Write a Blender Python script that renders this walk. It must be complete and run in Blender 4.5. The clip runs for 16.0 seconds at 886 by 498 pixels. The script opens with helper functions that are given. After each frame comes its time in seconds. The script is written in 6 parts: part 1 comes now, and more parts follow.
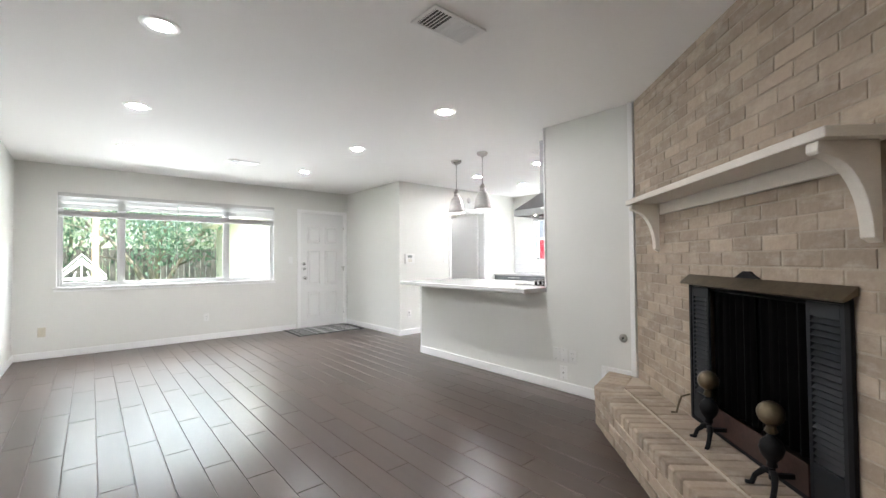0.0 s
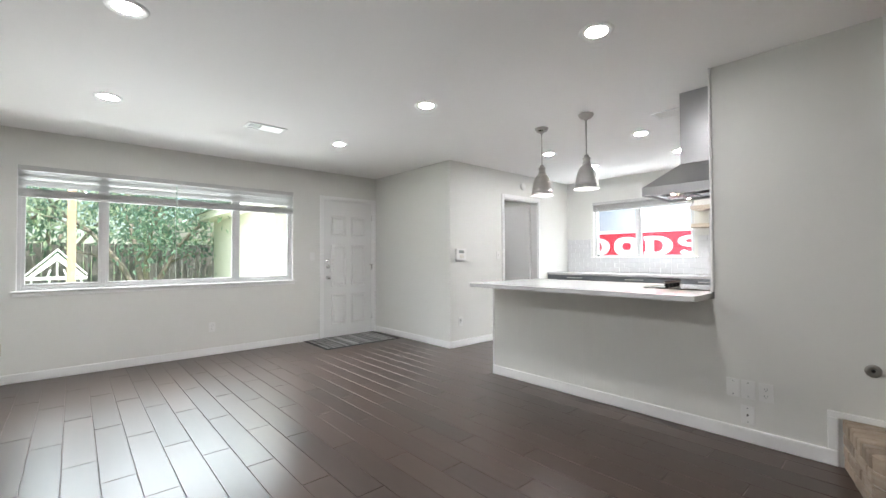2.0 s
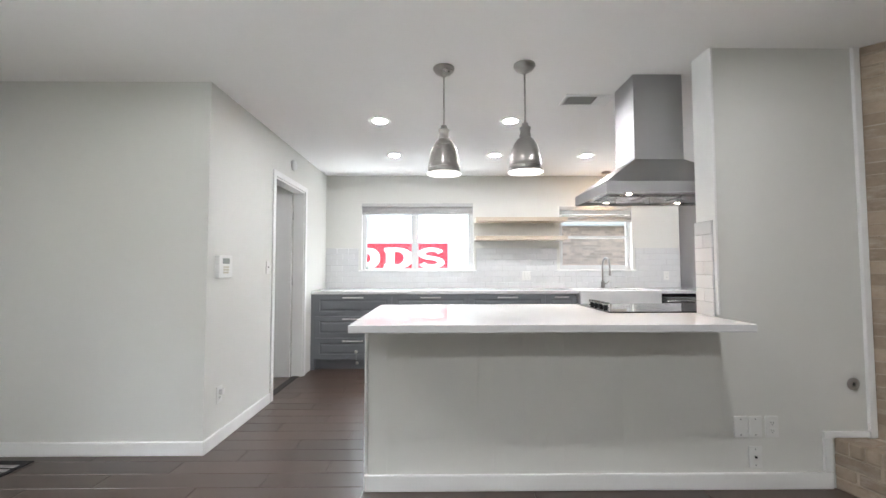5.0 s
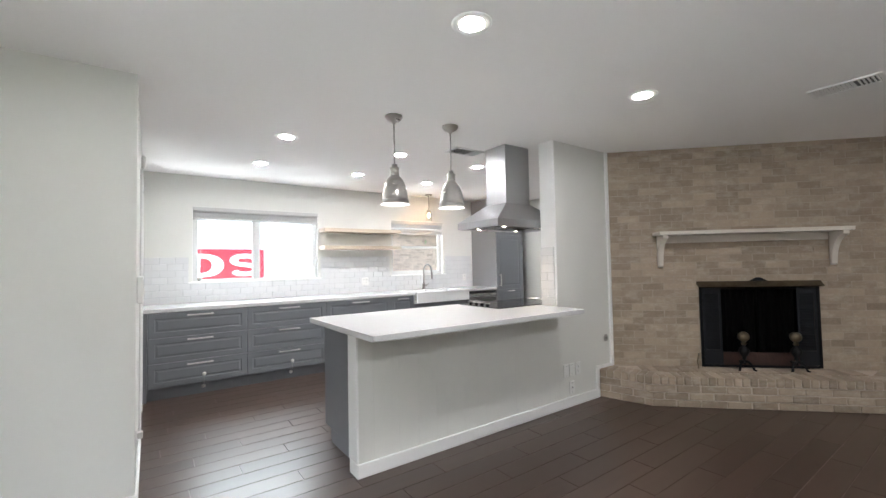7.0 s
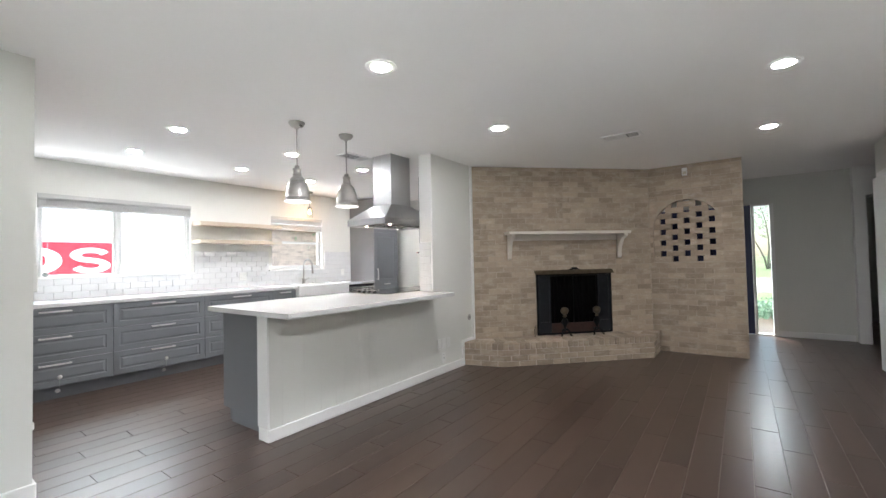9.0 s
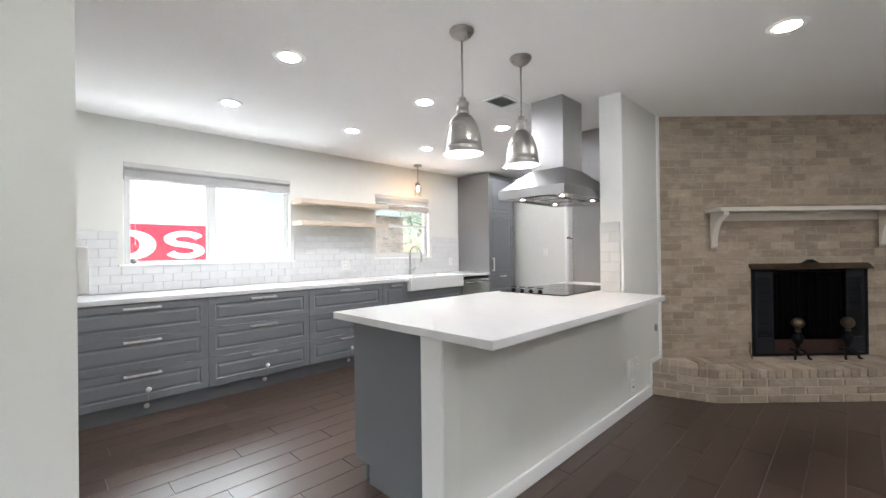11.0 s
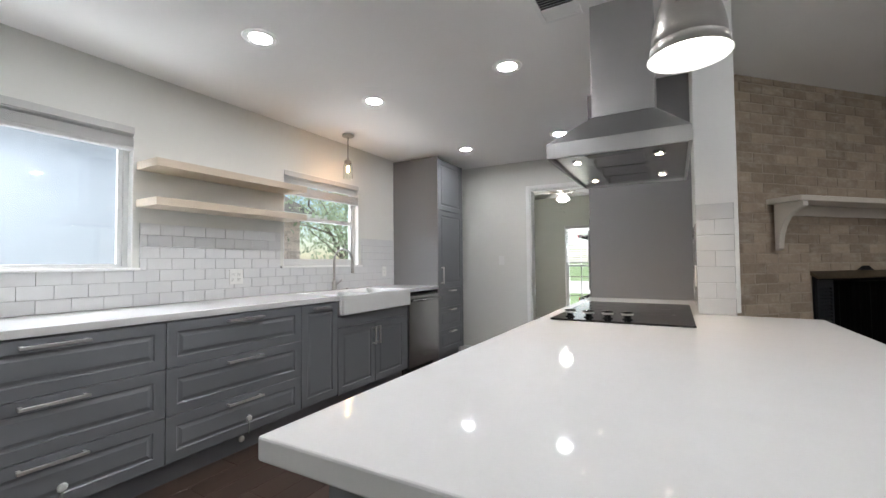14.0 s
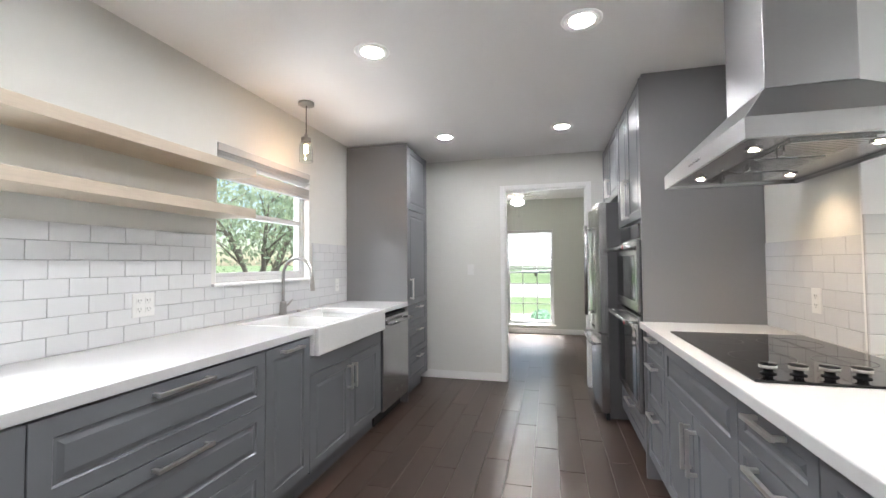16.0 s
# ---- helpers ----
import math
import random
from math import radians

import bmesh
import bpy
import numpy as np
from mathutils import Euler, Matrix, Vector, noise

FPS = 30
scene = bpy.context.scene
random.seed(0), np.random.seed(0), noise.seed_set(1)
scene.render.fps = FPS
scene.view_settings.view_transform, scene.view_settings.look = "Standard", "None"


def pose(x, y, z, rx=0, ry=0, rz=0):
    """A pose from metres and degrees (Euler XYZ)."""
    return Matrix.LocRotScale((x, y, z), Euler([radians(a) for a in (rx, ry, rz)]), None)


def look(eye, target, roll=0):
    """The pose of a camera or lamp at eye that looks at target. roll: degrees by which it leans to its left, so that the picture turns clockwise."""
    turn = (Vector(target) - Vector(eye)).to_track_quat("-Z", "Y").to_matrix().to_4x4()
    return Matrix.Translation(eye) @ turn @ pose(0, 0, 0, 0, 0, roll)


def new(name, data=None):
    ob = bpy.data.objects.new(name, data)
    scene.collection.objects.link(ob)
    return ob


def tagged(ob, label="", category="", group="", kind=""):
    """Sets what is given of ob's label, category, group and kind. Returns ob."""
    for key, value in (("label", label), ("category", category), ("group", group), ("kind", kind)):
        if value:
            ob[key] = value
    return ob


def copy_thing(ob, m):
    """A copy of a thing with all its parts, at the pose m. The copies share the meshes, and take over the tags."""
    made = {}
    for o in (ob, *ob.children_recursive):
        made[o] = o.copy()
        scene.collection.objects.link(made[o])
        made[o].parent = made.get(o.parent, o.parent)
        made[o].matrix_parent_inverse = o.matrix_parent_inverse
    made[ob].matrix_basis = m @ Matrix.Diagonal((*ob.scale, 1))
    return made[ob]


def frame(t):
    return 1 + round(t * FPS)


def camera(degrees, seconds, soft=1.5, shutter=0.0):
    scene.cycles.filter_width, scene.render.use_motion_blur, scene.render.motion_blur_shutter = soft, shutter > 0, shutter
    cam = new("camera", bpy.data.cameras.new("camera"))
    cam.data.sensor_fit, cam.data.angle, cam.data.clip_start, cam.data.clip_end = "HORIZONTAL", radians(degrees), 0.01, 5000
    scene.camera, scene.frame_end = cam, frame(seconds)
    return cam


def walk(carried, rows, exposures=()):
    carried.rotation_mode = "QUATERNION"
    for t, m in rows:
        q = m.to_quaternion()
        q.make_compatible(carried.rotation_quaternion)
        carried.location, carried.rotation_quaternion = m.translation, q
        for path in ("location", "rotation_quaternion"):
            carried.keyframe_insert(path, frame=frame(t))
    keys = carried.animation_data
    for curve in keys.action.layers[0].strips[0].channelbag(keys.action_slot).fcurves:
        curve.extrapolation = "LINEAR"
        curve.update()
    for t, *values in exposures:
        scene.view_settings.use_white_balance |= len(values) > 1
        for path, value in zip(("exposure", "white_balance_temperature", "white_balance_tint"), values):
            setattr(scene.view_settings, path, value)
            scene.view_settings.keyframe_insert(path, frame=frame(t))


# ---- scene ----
cam = camera(94.2, 16.0)
PATH = [
    (0, (-0.043, -0.025, 1.206), (1.258, 1.493, 1.253), -0.4),
    (0.5, (-0.031, 0.126, 1.084), (1.322, 1.599, 1.131), -0.4),
    (1, (-0.006, 0.478, 1.101), (1.357, 1.941, 1.144), -0.3),
    (1.5, (0.04, 0.946, 1.16), (1.377, 2.432, 1.197), -0.2),
    (2, (0.04, 1.448, 1.176), (1.376, 2.936, 1.216), -0.3),
    (2.5, (0.204, 1.941, 1.185), (1.607, 3.366, 1.223), -0.3),
    (3, (0.371, 2.335, 1.216), (1.919, 3.601, 1.261), -0.5),
    (3.5, (0.589, 2.68, 1.243), (2.295, 3.722, 1.284), -0.4),
    (4, (0.833, 3.045, 1.221), (2.701, 3.758, 1.276), -1.0),
    (4.5, (0.952, 3.427, 1.194), (2.921, 3.765, 1.274), -0.5),
    (6.8, (0.883, 5.169, 1.298), (2.575, 4.104, 1.369), -0.9),
    (7, (0.777, 5.288, 1.323), (2.403, 4.125, 1.397), -1.1),
    (7.5, (0.538, 5.588, 1.316), (1.973, 4.198, 1.397), -1.1),
    (8, (0.291, 5.798, 1.345), (1.533, 4.232, 1.409), -1.2),
    (8.2, (0.261, 5.865, 1.333), (1.432, 4.245, 1.399), -1.2),
    (10.3, (1.422, 5.83, 1.179), (2.633, 4.239, 1.206), -0.8),
    (10.5, (1.586, 5.757, 1.198), (2.853, 4.209, 1.228), -0.8),
    (11, (1.985, 5.449, 1.256), (3.394, 4.03, 1.264), -0.7),
    (11.5, (2.389, 5.288, 1.284), (3.867, 3.941, 1.315), -0.7),
    (12, (2.675, 5.118, 1.364), (4.151, 3.769, 1.389), -0.7),
    (12.5, (2.933, 4.938, 1.323), (4.336, 3.513, 1.361), -0.6),
    (13, (3.121, 4.849, 1.275), (4.391, 3.305, 1.314), -0.6),
    (13.5, (3.283, 4.816, 1.243), (4.409, 3.164, 1.296), -0.4),
    (14, (3.471, 4.673, 1.185), (4.452, 2.931, 1.252), -0.5),
    (14.5, (3.721, 4.514, 1.221), (4.586, 2.711, 1.278), -0.4),
    (15, (4.018, 4.446, 1.238), (4.779, 2.598, 1.299), -0.3),
    (15.5, (4.272, 4.356, 1.24), (4.916, 2.464, 1.304), -0.4),
    (16, (4.544, 4.237, 1.283), (5.047, 2.302, 1.352), -0.4),
]
walk(cam, [(t, look(eye, target, roll)) for t, eye, target, roll in PATH],
     exposures=[(0.0, 1.62), (1.0, 1.7), (1.5, 1.55), (2.0, 1.15), (3.0, 0.9), (3.5, 0.95), (4.5, 1.05), (5.5, 1.05), (8.0, 1.22), (10.5, 1.26), (11.0, 1.12), (12.0, 0.76), (13.0, 0.52), (14.5, 0.46), (16.0, 0.86)])

# ---- world, sun and lamps ----
world = bpy.data.worlds.new("world")
scene.world = world
world.use_nodes = True
_wn, _wl = world.node_tree.nodes, world.node_tree.links
_wn.clear()
_sky = _wn.new("ShaderNodeTexSky")
_sky.sky_type, _sky.sun_disc = "NISHITA", False
_sky.sun_elevation, _sky.sun_rotation = radians(68), radians(150)
_bg, _out = _wn.new("ShaderNodeBackground"), _wn.new("ShaderNodeOutputWorld")
_bg.inputs["Strength"].default_value = 0.13
_wl.new(_sky.outputs[0], _bg.inputs["Color"])
_wl.new(_bg.outputs[0], _out.inputs["Surface"])
sun = new("sun", bpy.data.lights.new("sun", "SUN"))
sun.data.energy, sun.data.angle, sun.data.color = 5.0, radians(0.5), (1.0, 0.95, 0.88)
_az, _el = radians(150), radians(68)
sun.matrix_basis = look((0, 0, 0), (-math.sin(_az) * math.cos(_el), -math.cos(_az) * math.cos(_el), -math.sin(_el)))
LAMP = 138.0      # radiance of the downlights
# lamps outside each window: the sky's light from above, the sunlit ground's from below
SKY_LAMPS = [((0.96, 10.2, 4.3), (0.96, 7.0, 1.1), 7.0, 3.0, 860), ((7.6, 4.12, 2.9), (5.6, 4.12, 0.4), 1.9, 1.0, 200),
             ((7.6, 1.73, 2.9), (5.6, 1.73, 0.4), 1.3, 1.0, 60), ((4.91, -4.9, 2.55), (4.91, -2.8, 0.6), 1.5, 0.9, 820),
             ((0.2, -3.9, 3.0), (0.2, -1.6, 0.6), 1.8, 1.2, 250),
             ((0.96, 9.9, 0.1), (0.96, 7.0, 1.6), 4.4, 1.2, 200), ((7.2, 4.12, 0.3), (4.6, 4.12, 2.44), 1.5, 0.9, 30),
             ((7.2, 1.73, 0.3), (4.6, 1.73, 2.44), 1.0, 0.9, 36), ((4.91, -3.95, -0.1), (4.91, -3.2, 0.9), 1.2, 0.5, 110)]
for eye, aim, sx, sy, power in SKY_LAMPS:
    lamp = new("sky_light", bpy.data.lights.new("sky_light", "AREA"))
    lamp.data.shape, lamp.data.size, lamp.data.size_y, lamp.data.energy = "RECTANGLE", sx, sy, power
    lamp.data.color = (0.89, 0.945, 1.0)
    lamp.matrix_basis = look(eye, aim)

# ---- materials ----


def pbr(name, col, rough=0.5, metal=0.0, var=0.06, scale=3.0, fine=0.03, fscale=60.0, bump=0.0, bscale=120.0, each=0.0,
        stretch=(1, 1, 1), rvar=0.08, coat=0.0, spec=0.5, wash=None):
    """A surface with broad and fine variation of tone, relief, and a tone of its own for each piece."""
    m = bpy.data.materials.new(name)
    m.use_nodes = True
    n, l = m.node_tree.nodes, m.node_tree.links
    b = n["Principled BSDF"]
    geo = n.new("ShaderNodeNewGeometry")
    mp = n.new("ShaderNodeMapping")
    mp.inputs["Scale"].default_value = stretch
    l.new(geo.outputs["Position"], mp.inputs["Vector"])
    info = n.new("ShaderNodeObjectInfo")
    add = n.new("ShaderNodeMath"); add.operation = "ADD"
    l.new(info.outputs["Random"], add.inputs[0]); l.new(geo.outputs["Random Per Island"], add.inputs[1])
    fr = n.new("ShaderNodeMath"); fr.operation = "FRACT"
    l.new(add.outputs[0], fr.inputs[0])
    big = n.new("ShaderNodeTexNoise"); big.inputs["Scale"].default_value = scale; big.inputs["Detail"].default_value = 4
    fin = n.new("ShaderNodeTexNoise"); fin.inputs["Scale"].default_value = fscale; fin.inputs["Detail"].default_value = 3
    l.new(mp.outputs[0], big.inputs["Vector"]); l.new(mp.outputs[0], fin.inputs["Vector"])
    tone = n.new("ShaderNodeMath"); tone.operation = "MULTIPLY_ADD"
    l.new(big.outputs["Fac"], tone.inputs[0]); tone.inputs[1].default_value = 4 * var; tone.inputs[2].default_value = 1 - 2 * var
    tone2 = n.new("ShaderNodeMath"); tone2.operation = "MULTIPLY_ADD"
    l.new(fin.outputs["Fac"], tone2.inputs[0]); tone2.inputs[1].default_value = 4 * fine; l.new(tone.outputs[0], tone2.inputs[2])
    tone3 = n.new("ShaderNodeMath"); tone3.operation = "MULTIPLY_ADD"
    l.new(fr.outputs[0], tone3.inputs[0]); tone3.inputs[1].default_value = 2 * each; l.new(tone2.outputs[0], tone3.inputs[2])
    off = n.new("ShaderNodeMath"); off.operation = "SUBTRACT"
    l.new(tone3.outputs[0], off.inputs[0]); off.inputs[1].default_value = 2 * fine + each
    hsv = n.new("ShaderNodeHueSaturation"); hsv.inputs["Color"].default_value = (*col, 1)
    l.new(off.outputs[0], hsv.inputs["Value"])
    if wash:
        # limewash brushed on unevenly
        wcol, wscale, lo, hi, most = wash
        wm = n.new("ShaderNodeMapping"); wm.inputs["Scale"].default_value = (1, 1, 2.6)
        l.new(geo.outputs["Position"], wm.inputs["Vector"])
        wn = n.new("ShaderNodeTexNoise"); wn.inputs["Scale"].default_value = wscale; wn.inputs["Detail"].default_value = 7; wn.inputs["Roughness"].default_value = 0.65
        l.new(wm.outputs[0], wn.inputs["Vector"])
        mr = n.new("ShaderNodeMapRange"); mr.inputs["From Min"].default_value = lo; mr.inputs["From Max"].default_value = hi; mr.inputs["To Max"].default_value = most
        l.new(wn.outputs["Fac"], mr.inputs["Value"])
        mx = n.new("ShaderNodeMix"); mx.data_type = "RGBA"
        l.new(mr.outputs[0], mx.inputs["Factor"]); l.new(hsv.outputs[0], mx.inputs["A"]); mx.inputs["B"].default_value = (*wcol, 1)
        l.new(mx.outputs["Result"], b.inputs["Base Color"])
    else:
        l.new(hsv.outputs[0], b.inputs["Base Color"])
    rr = n.new("ShaderNodeMath"); rr.operation = "MULTIPLY_ADD"; rr.use_clamp = True
    l.new(big.outputs["Fac"], rr.inputs[0]); rr.inputs[1].default_value = rvar * 2; rr.inputs[2].default_value = rough - rvar
    l.new(rr.outputs[0], b.inputs["Roughness"])
    b.inputs["Metallic"].default_value = metal
    b.inputs["Coat Weight"].default_value = coat
    b.inputs["Specular IOR Level"].default_value = spec
    if bump:
        bn = n.new("ShaderNodeTexNoise"); bn.inputs["Scale"].default_value = bscale; bn.inputs["Detail"].default_value = 3
        l.new(mp.outputs[0], bn.inputs["Vector"])
        bp = n.new("ShaderNodeBump"); bp.inputs["Strength"].default_value = bump; bp.inputs["Distance"].default_value = 0.004
        l.new(bn.outputs["Fac"], bp.inputs["Height"]); l.new(bp.outputs[0], b.inputs["Normal"])
    return m


def glow(name, col, strength):
    m = bpy.data.materials.new(name)
    m.use_nodes = True
    b = m.node_tree.nodes["Principled BSDF"]
    b.inputs["Base Color"].default_value = (*col, 1)
    b.inputs["Emission Color"].default_value = (*col, 1)
    b.inputs["Emission Strength"].default_value = strength
    return m


def clear_glass(name, tint=(0.97, 0.99, 0.98), rough=0.0):
    m = bpy.data.materials.new(name)
    m.use_nodes = True
    n, l = m.node_tree.nodes, m.node_tree.links
    n.clear()
    tr, gl, mix, out = n.new("ShaderNodeBsdfTransparent"), n.new("ShaderNodeBsdfGlossy"), n.new("ShaderNodeMixShader"), n.new("ShaderNodeOutputMaterial")
    lw = n.new("ShaderNodeLayerWeight"); lw.inputs["Blend"].default_value = 0.5
    pw = n.new("ShaderNodeMath"); pw.operation = "POWER"; l.new(lw.outputs["Facing"], pw.inputs[0]); pw.inputs[1].default_value = 5
    fr = n.new("ShaderNodeMath"); fr.operation = "MULTIPLY_ADD"; l.new(pw.outputs[0], fr.inputs[0]); fr.inputs[1].default_value = 0.95; fr.inputs[2].default_value = 0.04
    tr.inputs["Color"].default_value = (*tint, 1); gl.inputs["Roughness"].default_value = rough
    l.new(fr.outputs[0], mix.inputs[0]); l.new(tr.outputs[0], mix.inputs[1]); l.new(gl.outputs[0], mix.inputs[2]); l.new(mix.outputs[0], out.inputs["Surface"])
    return m


def wood_tile(name, col, rough, each):
    """Satin wood-look porcelain: a tone for each plank, and long soft grain along y."""
    m = bpy.data.materials.new(name)
    m.use_nodes = True
    n, l = m.node_tree.nodes, m.node_tree.links
    b = n["Principled BSDF"]
    geo, info = n.new("ShaderNodeNewGeometry"), n.new("ShaderNodeObjectInfo")
    add = n.new("ShaderNodeMath"); add.operation = "ADD"
    l.new(info.outputs["Random"], add.inputs[0]); l.new(geo.outputs["Random Per Island"], add.inputs[1])
    half = n.new("ShaderNodeMath"); half.operation = "MULTIPLY"; half.inputs[1].default_value = 0.5
    l.new(add.outputs[0], half.inputs[0])
    mp = n.new("ShaderNodeMapping"); mp.inputs["Scale"].default_value = (26, 1.6, 1)
    l.new(geo.outputs["Position"], mp.inputs["Vector"])
    grain = n.new("ShaderNodeTexNoise"); grain.inputs["Scale"].default_value = 1.0; grain.inputs["Detail"].default_value = 1.0
    l.new(mp.outputs[0], grain.inputs["Vector"])
    tone = n.new("ShaderNodeMath"); tone.operation = "MULTIPLY_ADD"
    l.new(half.outputs[0], tone.inputs[0]); tone.inputs[1].default_value = 2 * each; tone.inputs[2].default_value = 1 - each
    tone2 = n.new("ShaderNodeMath"); tone2.operation = "MULTIPLY_ADD"
    l.new(grain.outputs["Fac"], tone2.inputs[0]); tone2.inputs[1].default_value = 0.30; l.new(tone.outputs[0], tone2.inputs[2])
    off = n.new("ShaderNodeMath"); off.operation = "SUBTRACT"; off.inputs[1].default_value = 0.15
    l.new(tone2.outputs[0], off.inputs[0])
    hsv = n.new("ShaderNodeHueSaturation"); hsv.inputs["Color"].default_value = (*col, 1)
    l.new(off.outputs[0], hsv.inputs["Value"]); l.new(hsv.outputs[0], b.inputs["Base Color"])
    b.inputs["Roughness"].default_value = rough
    b.inputs["Specular IOR Level"].default_value = 0.7
    return m


